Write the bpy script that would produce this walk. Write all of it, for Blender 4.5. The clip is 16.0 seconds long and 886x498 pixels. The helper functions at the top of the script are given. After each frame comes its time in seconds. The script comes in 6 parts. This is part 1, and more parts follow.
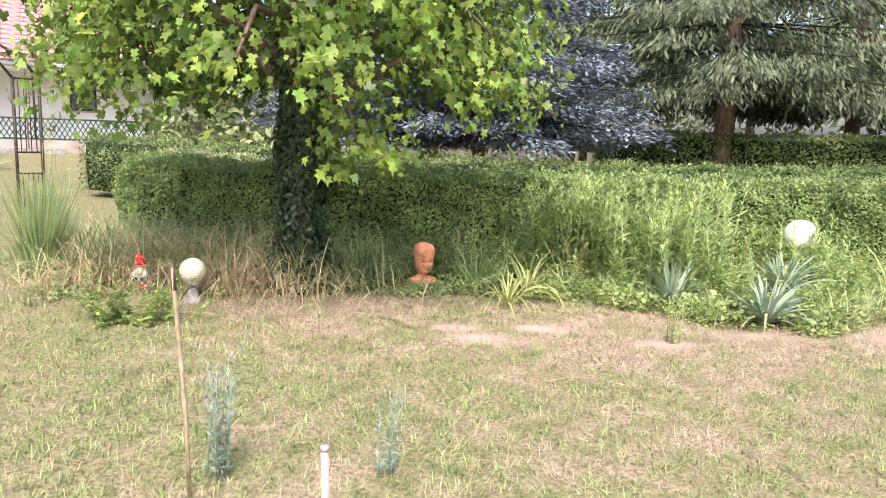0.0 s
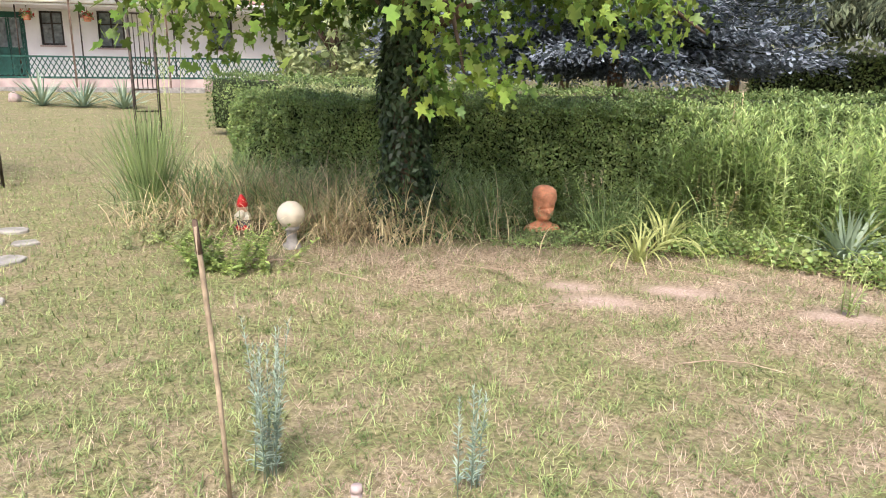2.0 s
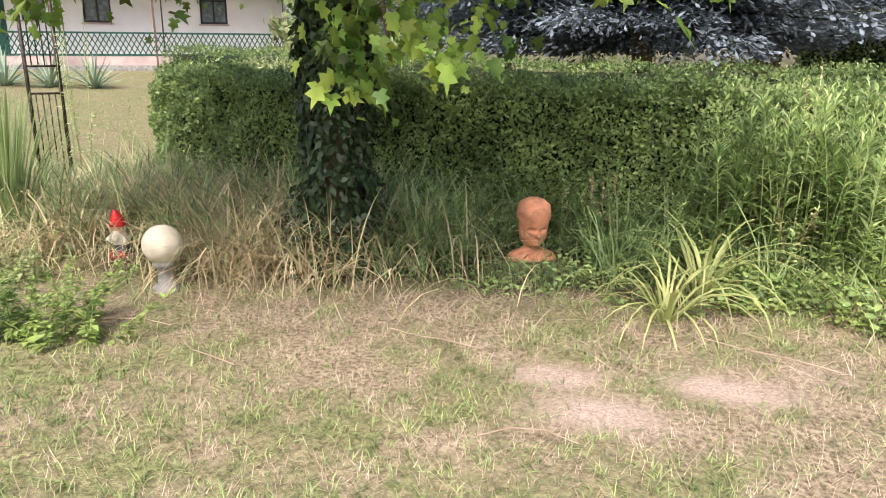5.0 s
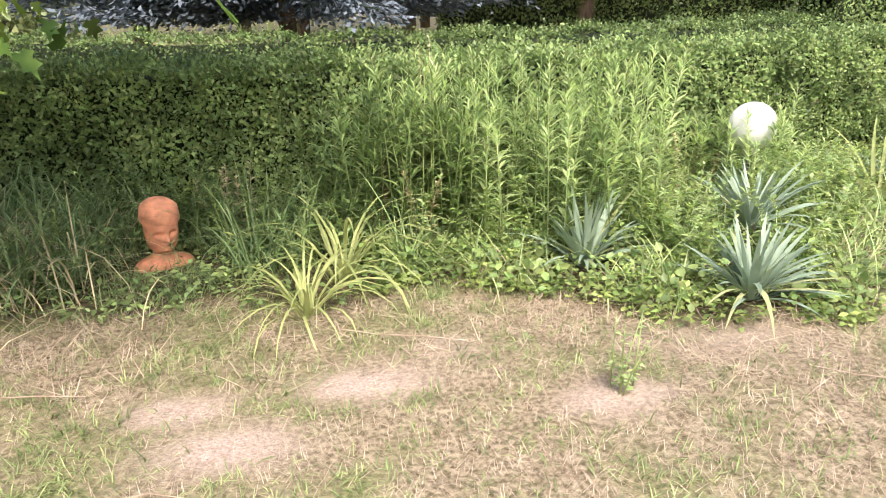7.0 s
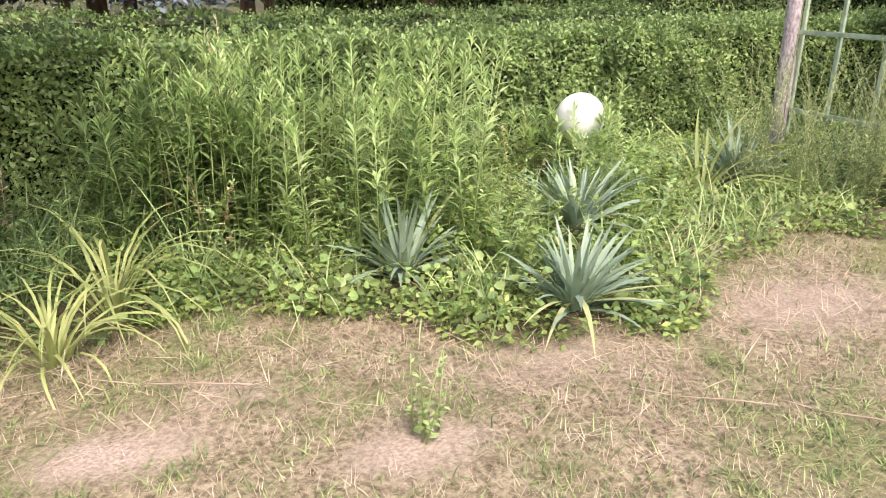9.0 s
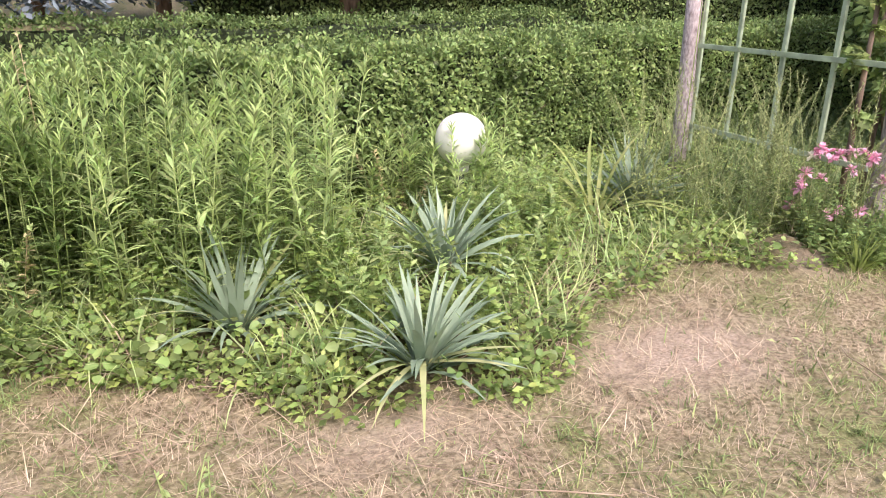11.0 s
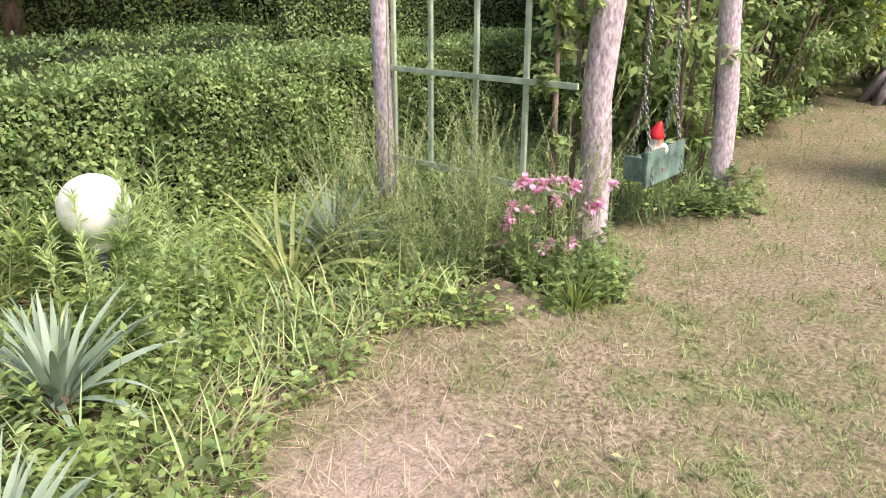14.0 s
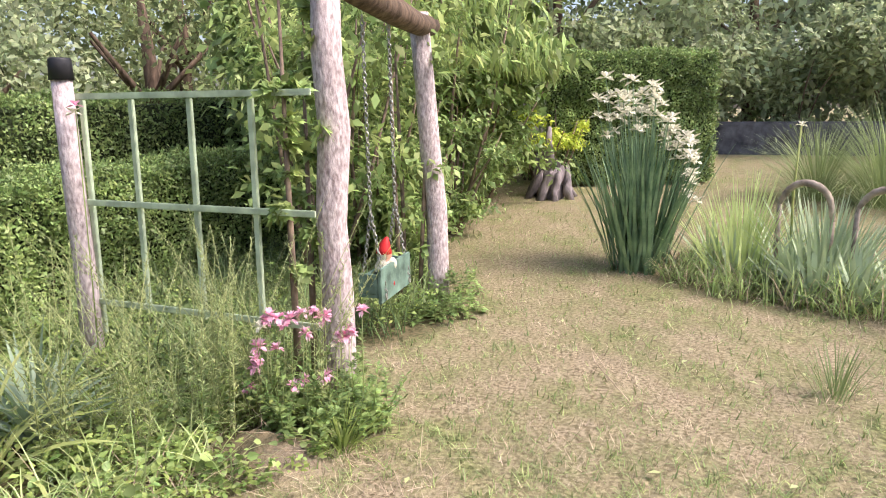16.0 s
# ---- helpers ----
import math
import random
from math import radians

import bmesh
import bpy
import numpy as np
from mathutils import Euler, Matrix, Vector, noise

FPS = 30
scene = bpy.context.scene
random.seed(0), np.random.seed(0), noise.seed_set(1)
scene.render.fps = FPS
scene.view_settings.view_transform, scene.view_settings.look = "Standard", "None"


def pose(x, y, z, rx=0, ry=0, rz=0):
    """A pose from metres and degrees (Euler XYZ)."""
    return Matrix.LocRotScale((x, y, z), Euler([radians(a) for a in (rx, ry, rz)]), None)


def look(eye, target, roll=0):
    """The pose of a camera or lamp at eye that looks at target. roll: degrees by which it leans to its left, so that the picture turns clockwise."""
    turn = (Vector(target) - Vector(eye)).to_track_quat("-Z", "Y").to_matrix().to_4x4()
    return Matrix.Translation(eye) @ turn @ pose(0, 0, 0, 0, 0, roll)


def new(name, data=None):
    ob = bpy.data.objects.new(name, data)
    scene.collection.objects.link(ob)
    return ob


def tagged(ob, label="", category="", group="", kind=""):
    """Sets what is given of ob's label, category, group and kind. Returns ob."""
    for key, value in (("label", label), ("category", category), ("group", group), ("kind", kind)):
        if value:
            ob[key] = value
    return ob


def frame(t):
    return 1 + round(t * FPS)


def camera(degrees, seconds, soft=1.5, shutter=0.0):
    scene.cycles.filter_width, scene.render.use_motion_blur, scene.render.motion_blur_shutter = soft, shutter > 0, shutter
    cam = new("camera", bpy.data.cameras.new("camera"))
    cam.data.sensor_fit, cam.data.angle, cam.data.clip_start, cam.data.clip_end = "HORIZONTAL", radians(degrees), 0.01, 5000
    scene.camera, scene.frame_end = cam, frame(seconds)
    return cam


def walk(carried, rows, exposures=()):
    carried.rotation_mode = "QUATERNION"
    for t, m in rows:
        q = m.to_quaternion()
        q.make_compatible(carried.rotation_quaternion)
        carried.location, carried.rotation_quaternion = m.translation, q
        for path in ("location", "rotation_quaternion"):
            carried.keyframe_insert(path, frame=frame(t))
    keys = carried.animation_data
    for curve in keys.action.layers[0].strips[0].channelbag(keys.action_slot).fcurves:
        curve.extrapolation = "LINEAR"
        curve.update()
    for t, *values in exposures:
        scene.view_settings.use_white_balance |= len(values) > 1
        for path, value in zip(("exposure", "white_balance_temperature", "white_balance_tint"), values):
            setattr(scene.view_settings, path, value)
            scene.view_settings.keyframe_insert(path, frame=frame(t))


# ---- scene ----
cam = camera(63.4, 16.0, soft=1.0)
PATH = [
    (0, (0.483, -1.11, 1.494), (0.353, 0.862, 1.184), 1.9),
    (0.5, (0.498, -1.095, 1.502), (0.191, 0.847, 1.133), 0.9),
    (1, (0.471, -0.885, 1.444), (0.196, 1.049, 1.013), 1.9),
    (1.5, (0.458, -0.661, 1.402), (0.104, 1.24, 0.891), 1.1),
    (2, (0.534, -0.351, 1.438), (0.05, 1.527, 0.948), 0.7),
    (2.5, (0.594, -0.08, 1.436), (-0.088, 1.736, 0.952), 0.8),
    (3, (0.554, 0.288, 1.377), (-0.119, 2.112, 0.909), 1.7),
    (3.2, (0.518, 0.433, 1.348), (-0.144, 2.257, 0.864), 1.9),
    (5.3, (0.569, 1.688, 1.372), (0.083, 3.542, 0.801), -0.4),
    (5.5, (0.631, 1.744, 1.382), (0.246, 3.616, 0.793), -1.4),
    (6, (0.756, 1.838, 1.444), (0.618, 3.739, 0.839), -1.8),
    (6.5, (0.831, 1.883, 1.438), (0.909, 3.789, 0.836), -1.0),
    (7, (0.89, 1.937, 1.424), (1.148, 3.814, 0.782), -1.2),
    (7.5, (0.976, 1.985, 1.435), (1.338, 3.847, 0.799), -1.7),
    (8, (1.081, 2.025, 1.427), (1.498, 3.87, 0.778), -1.1),
    (8.5, (1.195, 2.155, 1.417), (1.678, 3.982, 0.763), -0.8),
    (9, (1.29, 2.343, 1.397), (1.904, 4.12, 0.715), 0.2),
    (9.2, (1.342, 2.387, 1.391), (2.013, 4.141, 0.701), 0.4),
    (11.3, (1.997, 2.679, 1.483), (2.751, 4.399, 0.797), 0.6),
    (11.5, (2.06, 2.752, 1.488), (2.831, 4.462, 0.794), 0.6),
    (12, (2.169, 2.917, 1.466), (3.042, 4.566, 0.746), 0.9),
    (12.5, (2.307, 2.999, 1.465), (3.323, 4.566, 0.749), 0.4),
    (13, (2.463, 3.051, 1.491), (3.635, 4.521, 0.81), -0.3),
    (13.5, (2.613, 3.096, 1.503), (3.89, 4.498, 0.867), -0.2),
    (14, (2.697, 3.121, 1.508), (3.992, 4.499, 0.855), 0.1),
    (14.5, (2.759, 3.26, 1.508), (4.206, 4.488, 0.879), -0.5),
    (15, (2.778, 3.43, 1.493), (4.361, 4.46, 0.908), 0.1),
    (15.5, (2.828, 3.496, 1.529), (4.557, 4.353, 1.006), -1.0),
    (16, (2.735, 3.472, 1.599), (4.555, 4.209, 1.218), -0.5),
]
walk(cam, [(t, look(eye, target, roll)) for t, eye, target, roll in PATH],
     exposures=[(0, 1.32, 6350, 23), (1, 1.06, 6400, 21), (3, 1.0, 6400, 19), (5.5, 1.05, 6450, 18), (6.5, 1.15, 6450, 17), (8, 1.12, 6500, 17), (9, 0.93, 6500, 18), (12, 0.82, 6450, 22), (14.5, 0.85, 6450, 19), (16, 1.02, 6500, 18)])

# ---- world and light ----
world = bpy.data.worlds.new("sky")
scene.world = world
world.use_nodes = True
SUN_EL, SUN_AZ = radians(52), radians(176)   # azimuth clockwise from +y
wn = world.node_tree.nodes
sky = wn.new("ShaderNodeTexSky")
sky.sky_type, sky.sun_disc = "NISHITA", False
sky.sun_elevation, sky.sun_rotation = SUN_EL, SUN_AZ
sky.air_density, sky.dust_density, sky.ozone_density = 1.0, 4.0, 1.0
world.node_tree.links.new(sky.outputs[0], wn["Background"].inputs[0])
wn["Background"].inputs[1].default_value = 0.15
sun = new("sun", bpy.data.lights.new("sun", "SUN"))
sun.data.energy, sun.data.angle, sun.data.color = 2.0, radians(24), (1.0, 0.95, 0.86)
sd = Vector((math.sin(SUN_AZ) * math.cos(SUN_EL), math.cos(SUN_AZ) * math.cos(SUN_EL), math.sin(SUN_EL)))
sun.matrix_world = look(sd * 50, (0, 0, 0))
scene.view_settings.exposure = 1.28

# ---- numbers ----
rng = np.random.default_rng(7)


def level(x, y):
    """Height of the ground."""
    d = np.maximum(0, np.hypot(x - 1.5, y - 4.0) - 5.5)
    h = 0.045 * d * d / (d + 3)
    h = np.minimum(h, 1.3)
    near = np.exp(-(d / 6) ** 2)
    h = h + near * (0.008 * np.sin(x * 3.1 + 1.3 * np.sin(y * 2.2)) + 0.008 * np.sin(y * 3.7 + 1.1 * np.sin(x * 2.6)))
    h = h + 0.13 * np.exp(-(((x - 5.31) / 0.16) ** 2 + ((y - 5.46) / 0.2) ** 2))
    return h


def blob(x, y, cx, cy, rx, ry, p=2.0):
    return np.exp(-(((x - cx) / rx) ** 2 + ((y - cy) / ry) ** 2) ** (p / 2))


def wob(x, y, s=1.0, k=0.0):
    return 0.5 + 0.25 * np.sin(x * 1.9 * s + 2.3 * np.sin(y * 1.3 * s + k) + k) + 0.25 * np.sin(y * 2.3 * s + 2.1 * np.sin(x * 1.7 * s - k) + 2 * k)


CELLS = np.random.default_rng(99).random((256, 256))


def grain(x, y, cell, k=0):
    """Smooth random patches, one value a cell, 0 to 1."""
    u, v = np.asarray(x) / cell + 31.7 * k + 500, np.asarray(y) / cell + 17.3 * k + 500
    i, j = np.floor(u).astype(int), np.floor(v).astype(int)
    fu, fv = u - i, v - j
    fu, fv = fu * fu * (3 - 2 * fu), fv * fv * (3 - 2 * fv)
    g = lambda a, b: CELLS[a % 256, b % 256]
    return (g(i, j) * (1 - fu) + g(i + 1, j) * fu) * (1 - fv) + (g(i, j + 1) * (1 - fu) + g(i + 1, j + 1) * fu) * fv


def dryness(x, y):
    """0 green lawn, 1 straw."""
    d = 0.36 + 0.35 * (wob(x, y, 1.0, 0.4) - 0.5) + 0.6 * (wob(x, y, 2.9, 1.7) - 0.5) + 0.55 * (wob(x, y, 6.7, 0.9) - 0.5) - 0.5 * np.clip(-(x + 0.6) / 1.5, 0, 1)
    d = d + 0.55 * blob(x, y, 2.2, 4.55, 1.3, 0.65) + 0.65 * blob(x, y, 4.0, 4.7, 0.85, 0.5)
    d = d + 0.8 * blob(x, y, -1.3, 4.65, 1.3, 0.65) + 0.4 * blob(x, y, -4.2, 3.9, 0.8, 0.6) + 0.5 * blob(x, y, 1.2, 3.9, 1.2, .5)
    d = d - 0.25 * blob(x, y, -0.2, 3.0, 2.2, 1.0) - 0.4 * blob(x, y, 3.6, 3.4, 0.7, 0.5) + 0.08 * blob(x, y, 7, 4.2, 2.2, 1.4)
    d = d + 0.06 * np.clip((x - 4.5) / 2, 0, 1)
    d = d + 0.75 * (grain(x, y, 0.13, 1) - 0.5) + 0.55 * (grain(x, y, 0.33, 2) - 0.5)
    return np.clip(d, 0, 1)


def bare(x, y):
    b = blob(x, y, 5.30, 5.42, 0.20, 0.28, 3) + blob(x, y, 0.42, 4.12, 0.26, 0.15, 3) + blob(x, y, 0.20, 4.42, 0.2, 0.12, 3) + blob(x, y, 0.92, 4.5, 0.26, 0.13, 3)
    b = b + blob(x, y, 1.86, 4.22, 0.22, 0.13, 3) + blob(x, y, 5.4, 5.42, 0.15, 0.22, 3) + 0.7 * blob(x, y, 3.95, 4.75, 0.5, 0.3, 3)
    b = b + 0.6 * blob(x, y, 2.6, 4.65, 0.35, 0.2) + 0.5 * blob(x, y, -3.9, 2.9, 0.5, 0.3) + 0.5 * blob(x, y, 1.3, 4.75, 0.2, 0.12)
    return np.clip(b + 0.25 * (wob(x, y, 9, 2) - 0.5) * (b > 0.1), 0, 1)


EDGE = [(-30, 4.8), (-6, 5.6), (-3.2, 4.9), (-2.5, 4.9), (-1.8, 5.25), (-0.7, 5.4), (0.3, 5.35), (1.0, 5.3), (1.4, 5.55), (2.05, 5.1), (2.5, 4.75),
        (3.1, 4.62), (3.5, 4.9), (3.8, 5.2), (4.3, 5.45), (4.6, 5.52), (5.2, 5.25), (5.8, 5.05), (6.3, 5.55), (6.8, 5.7), (7.3, 5.3), (7.7, 5.25), (8.2, 5.6), (12, 7.2), (30, 9)]


def bed_depth(x, y):
    """How far behind the lawn's edge a place lies."""
    ex, ey = zip(*EDGE)
    return y - np.interp(x, ex, ey) - 0.06 * np.sin(x * 7)


# ---- materials ----
def mat(name, color=(0.5, 0.5, 0.5), rough=0.8, metal=0.0, var=0.12, scale=8.0, bump=0.2, bscale=40.0, island=False, trans=0.0, color2=None, spec=0.3, attr=False, tall=1.0):
    m = bpy.data.materials.new(name)
    m.use_nodes = True
    t = m.node_tree
    n, l = t.nodes, t.links
    b = n["Principled BSDF"]
    b.inputs["Roughness"].default_value, b.inputs["Metallic"].default_value = rough, metal
    b.inputs["Specular IOR Level"].default_value = spec
    co = n.new("ShaderNodeMapping")
    co.inputs["Scale"].default_value = (1, 1, tall)
    tc = n.new("ShaderNodeTexCoord")
    l.new(tc.outputs["Object"], co.inputs["Vector"])
    no = n.new("ShaderNodeTexNoise")
    no.inputs["Scale"].default_value, no.inputs["Detail"].default_value = scale, 5
    l.new(co.outputs[0], no.inputs["Vector"])
    rp = n.new("ShaderNodeValToRGB")
    c2 = color2 or tuple(c * (1 - var * 3.0) for c in color)
    c1 = tuple(min(1, c * (1 + var)) for c in color)
    rp.color_ramp.elements[0].position, rp.color_ramp.elements[1].position = 0.3, 0.7
    rp.color_ramp.elements[0].color, rp.color_ramp.elements[1].color = (*c2, 1), (*c1, 1)
    l.new(no.outputs["Fac"], rp.inputs[0])
    out = rp.outputs[0]
    if island:
        g = n.new("ShaderNodeNewGeometry")
        hs = n.new("ShaderNodeHueSaturation")
        mr = n.new("ShaderNodeMapRange")
        mr.inputs["To Min"].default_value, mr.inputs["To Max"].default_value = 0.55, 1.5
        l.new(g.outputs["Random Per Island"], mr.inputs["Value"])
        l.new(mr.outputs[0], hs.inputs["Value"])
        mh = n.new("ShaderNodeMapRange")
        mu = n.new("ShaderNodeMath")
        mu.operation, mu.inputs[1].default_value = "MULTIPLY", 7.31
        fr = n.new("ShaderNodeMath")
        fr.operation = "FRACT"
        l.new(g.outputs["Random Per Island"], mu.inputs[0])
        l.new(mu.outputs[0], fr.inputs[0])
        l.new(fr.outputs[0], mh.inputs["Value"])
        mh.inputs["To Min"].default_value, mh.inputs["To Max"].default_value = 0.475, 0.515
        l.new(mh.outputs[0], hs.inputs["Hue"])
        l.new(out, hs.inputs["Color"])
        out = hs.outputs[0]
    l.new(out, b.inputs["Base Color"])
    if bump:
        nb = n.new("ShaderNodeTexNoise")
        nb.inputs["Scale"].default_value, nb.inputs["Detail"].default_value = bscale, 6
        l.new(co.outputs[0], nb.inputs["Vector"])
        bp = n.new("ShaderNodeBump")
        bp.inputs["Strength"].default_value, bp.inputs["Distance"].default_value = bump, 0.01
        l.new(nb.outputs["Fac"], bp.inputs["Height"])
        l.new(bp.outputs[0], b.inputs["Normal"])
    if trans:
        tr = n.new("ShaderNodeBsdfTranslucent")
        mx = n.new("ShaderNodeMixShader")
        mx.inputs[0].default_value = trans
        l.new(out, tr.inputs["Color"])
        l.new(b.outputs[0], mx.inputs[1])
        l.new(tr.outputs[0], mx.inputs[2])
        l.new(mx.outputs[0], n["Material Output"].inputs[0])
    return m


def foliage(name, dark, light, trans=0.3, scale=1.2, rough=0.55):
    return mat(name, light, rough, 0, 0, scale, 0, 1, True, trans, dark, 0.35)


M = {}
M["hedge"] = foliage("hedge_leaves", (0.12, 0.19, 0.06), (0.36, 0.49, 0.175), 0.3, 3, 0.4)
# hedge leaves darkened: shade on the second hedge's front face, as colour
M["hedge_shaded"] = foliage("second_hedge_shaded", (0.08, 0.14, 0.04), (0.27, 0.38, 0.13), 0.3, 3, 0.4)
M["shade"] = foliage("shade_leaves", (0.07, 0.12, 0.04), (0.15, 0.22, 0.08), 0.35)
# near-black that paints the shade inside hedges; conifer limbs use it too
M["core"] = mat("hedge_core_shade", (0.035, 0.05, 0.02), 0.95, var=0.2, bump=0.6, bscale=20)
M["grass"] = foliage("lawn_grass", (0.13, 0.20, 0.06), (0.40, 0.48, 0.20), 0.3, 7, 0.6)
M["straw"] = foliage("lawn_straw", (0.28, 0.21, 0.135), (0.66, 0.55, 0.40), 0.15, 7, 0.7)
M["tallgrass"] = foliage("tall_grass", (0.12, 0.19, 0.075), (0.35, 0.44, 0.20), 0.35)
M["drygrass"] = foliage("dry_grass", (0.36, 0.30, 0.16), (0.76, 0.66, 0.40), 0.2, 2)
M["weed"] = foliage("ground_cover", (0.12, 0.20, 0.05), (0.44, 0.56, 0.18), 0.4, 5)
M["golden"] = foliage("goldenrod", (0.28, 0.39, 0.14), (0.62, 0.74, 0.36), 0.45, 3)
M["ivy"] = foliage("ivy", (0.025, 0.05, 0.02), (0.06, 0.10, 0.045), 0.1, 3, 0.4)
# mulberry leaf colour again, darkened to paint in the shade inside the crown
M["mulbdark"] = foliage("mulberry_inner_shade", (0.035, 0.085, 0.02), (0.17, 0.26, 0.05), 0.4, 3)
M["goldentip"] = foliage("goldenrod_tips", (0.28, 0.39, 0.13), (0.58, 0.71, 0.31), 0.45, 5)
M["dark_weed"] = foliage("shade_weeds", (0.10, 0.19, 0.065), (0.38, 0.50, 0.22), 0.3, 4)
M["fadeleaf"] = foliage("fading_leaf", (0.33, 0.40, 0.17), (0.58, 0.60, 0.32), 0.2, 5)
M["mulb"] = foliage("mulberry", (0.06, 0.14, 0.03), (0.38, 0.54, 0.11), 0.4, 3.5, 0.4)
M["yucca"] = foliage("yucca", (0.14, 0.22, 0.145), (0.35, 0.45, 0.32), 0.1, 4, 0.5)
M["lily"] = foliage("daylily", (0.24, 0.32, 0.10), (0.52, 0.57, 0.24), 0.3, 5)
M["spruceb"] = foliage("blue_spruce", (0.07, 0.09, 0.105), (0.27, 0.32, 0.36), 0.15, 1.6, 0.95)
M["spruceg"] = foliage("green_spruce", (0.04, 0.058, 0.03), (0.16, 0.195, 0.105), 0.1, 2.5, 0.85)
M["woods"] = foliage("woods", (0.15, 0.20, 0.085), (0.40, 0.47, 0.22), 0.3, 0.25)
M["woodslight"] = foliage("light_woods", (0.30, 0.37, 0.20), (0.60, 0.67, 0.42), 0.45, 0.25)
M["thuja"] = foliage("thuja", (0.17, 0.21, 0.03), (0.42, 0.46, 0.09), 0.2, 3)
M["broom"] = foliage("broom", (0.23, 0.29, 0.12), (0.50, 0.56, 0.27), 0.35, 3)
M["iris"] = foliage("iris_leaves", (0.07, 0.15, 0.08), (0.25, 0.38, 0.21), 0.15, 9)
M["irisb"] = foliage("bearded_iris", (0.26, 0.35, 0.22), (0.46, 0.56, 0.37), 0.15, 3)
M["peach"] = foliage("long_leaves", (0.17, 0.26, 0.08), (0.45, 0.56, 0.21), 0.4, 1.5)
M["conifer"] = foliage("blue_conifer", (0.22, 0.31, 0.24), (0.43, 0.53, 0.42), 0.2, 8)
M["yellow"] = foliage("yellow_shrub", (0.36, 0.46, 0.05), (0.62, 0.72, 0.12), 0.3, 3)
M["pink"] = mat("pink_petals", (0.80, 0.30, 0.50), 0.6, var=0.2, bump=0, trans=0.2, color2=(0.92, 0.72, 0.82), scale=45)
M["whitep"] = mat("white_petals", (0.85, 0.82, 0.68), 0.6, var=0.05, bump=0, trans=0.2, scale=30)
M["red"] = mat("red_paint", (0.62, 0.03, 0.03), 0.4, var=0.15)
M["sprucebark"] = mat("spruce_bark", (0.36, 0.25, 0.21), 0.95, var=0.22, scale=12, bump=1, bscale=20, tall=0.3)
M["bark"] = mat("bark", (0.18, 0.125, 0.09), 0.95, var=0.22, scale=16, bump=1, bscale=30, tall=0.25)
M["oldwood"] = mat("weathered_log", (0.66, 0.57, 0.58), 0.9, scale=55, bump=1.0, bscale=40, color2=(0.30, 0.23, 0.23), tall=0.45)
M["greystick"] = mat("grey_stake_wood", (0.52, 0.42, 0.38), 0.9, var=0.15, scale=20, bump=0.5, tall=0.3)
M["stick"] = mat("stake_wood", (0.50, 0.40, 0.27), 0.85, var=0.2, scale=14, bump=0.4)
M["greenp"] = mat("pale_green_paint", (0.52, 0.62, 0.44), 0.6, var=0.13, scale=9, bump=0.3)
M["seat"] = mat("blue_green_paint", (0.18, 0.28, 0.225), 0.6, var=0.2, scale=9, bump=0.4, bscale=30)
M["terra"] = mat("terracotta", (0.78, 0.34, 0.19), 0.8, var=0.14, scale=14, bump=0.25)
M["globe"] = mat("aged_white_globe", (0.62, 0.57, 0.44), 0.45, var=0.08, scale=9, bump=0.1)
M["globew"] = mat("white_globe", (0.88, 0.88, 0.84), 0.4, scale=7, bump=0.05, color2=(0.66, 0.66, 0.57))
M["concrete"] = mat("grey_concrete", (0.33, 0.32, 0.29), 0.9, var=0.15, scale=14, bump=0.5)
M["paver"] = mat("pale_stone", (0.36, 0.35, 0.30), 0.9, var=0.15, scale=6, bump=0.6)
M["metal"] = mat("rusty_dark_metal", (0.09, 0.075, 0.06), 0.6, 0.6, var=0.25, scale=20, bump=0.3)
M["chain"] = mat("galvanised_chain", (0.45, 0.45, 0.42), 0.4, 0.9, var=0.15, scale=30, bump=0)
M["wall"] = mat("white_plaster", (0.82, 0.82, 0.80), 0.9, var=0.04, scale=1.5, bump=0.2, bscale=12)
M["plinth"] = mat("pinkish_plinth", (0.50, 0.40, 0.36), 0.9, var=0.12, scale=2, bump=0.4)
M["dgreen"] = mat("dark_green_paint", (0.02, 0.10, 0.075), 0.5, var=0.15)
M["dark"] = mat("dark_opening", (0.04, 0.035, 0.035), 0.6, var=0.1)
M["glass"] = mat("window_glass", (0.20, 0.24, 0.26), 0.08, var=0.2, bump=0, spec=0.6)
M["magenta"] = mat("magenta_plaster", (0.48, 0.12, 0.28), 0.85, var=0.1, scale=2)
M["brownw"] = mat("brown_plaster", (0.34, 0.25, 0.20), 0.9, var=0.15, scale=2)
M["tile"] = mat("roof_tile", (0.50, 0.29, 0.26), 0.85, var=0.2, scale=5, bump=0.4)
M["white"] = mat("white_paint", (0.8, 0.78, 0.72), 0.5, var=0.05)
M["skin"] = mat("painted_face", (0.62, 0.36, 0.26), 0.5, var=0.05)
M["black"] = mat("black_plastic", (0.03, 0.03, 0.035), 0.45, var=0.1)
M["stone"] = mat("grey_stone", (0.15, 0.15, 0.17), 0.95, var=0.2, scale=5, bump=0.8, bscale=12)
M["deadwood"] = mat("dead_wood", (0.34, 0.29, 0.30), 0.95, var=0.25, scale=12, bump=1, bscale=18, tall=0.3)
M["branch"] = mat("brown_branch", (0.27, 0.20, 0.15), 0.9, var=0.2, scale=12, bump=0.5)
M["drift"] = mat("driftwood", (0.40, 0.33, 0.27), 0.9, var=0.2, scale=14, bump=0.8)
M["soil"] = mat("soil", (0.42, 0.31, 0.24), 0.95, var=0.15, scale=20, bump=0.8, bscale=60)

gm = bpy.data.materials.new("lawn_ground")
gm.use_nodes = True
t = gm.node_tree
n, l = t.nodes, t.links
at = n.new("ShaderNodeVertexColor")
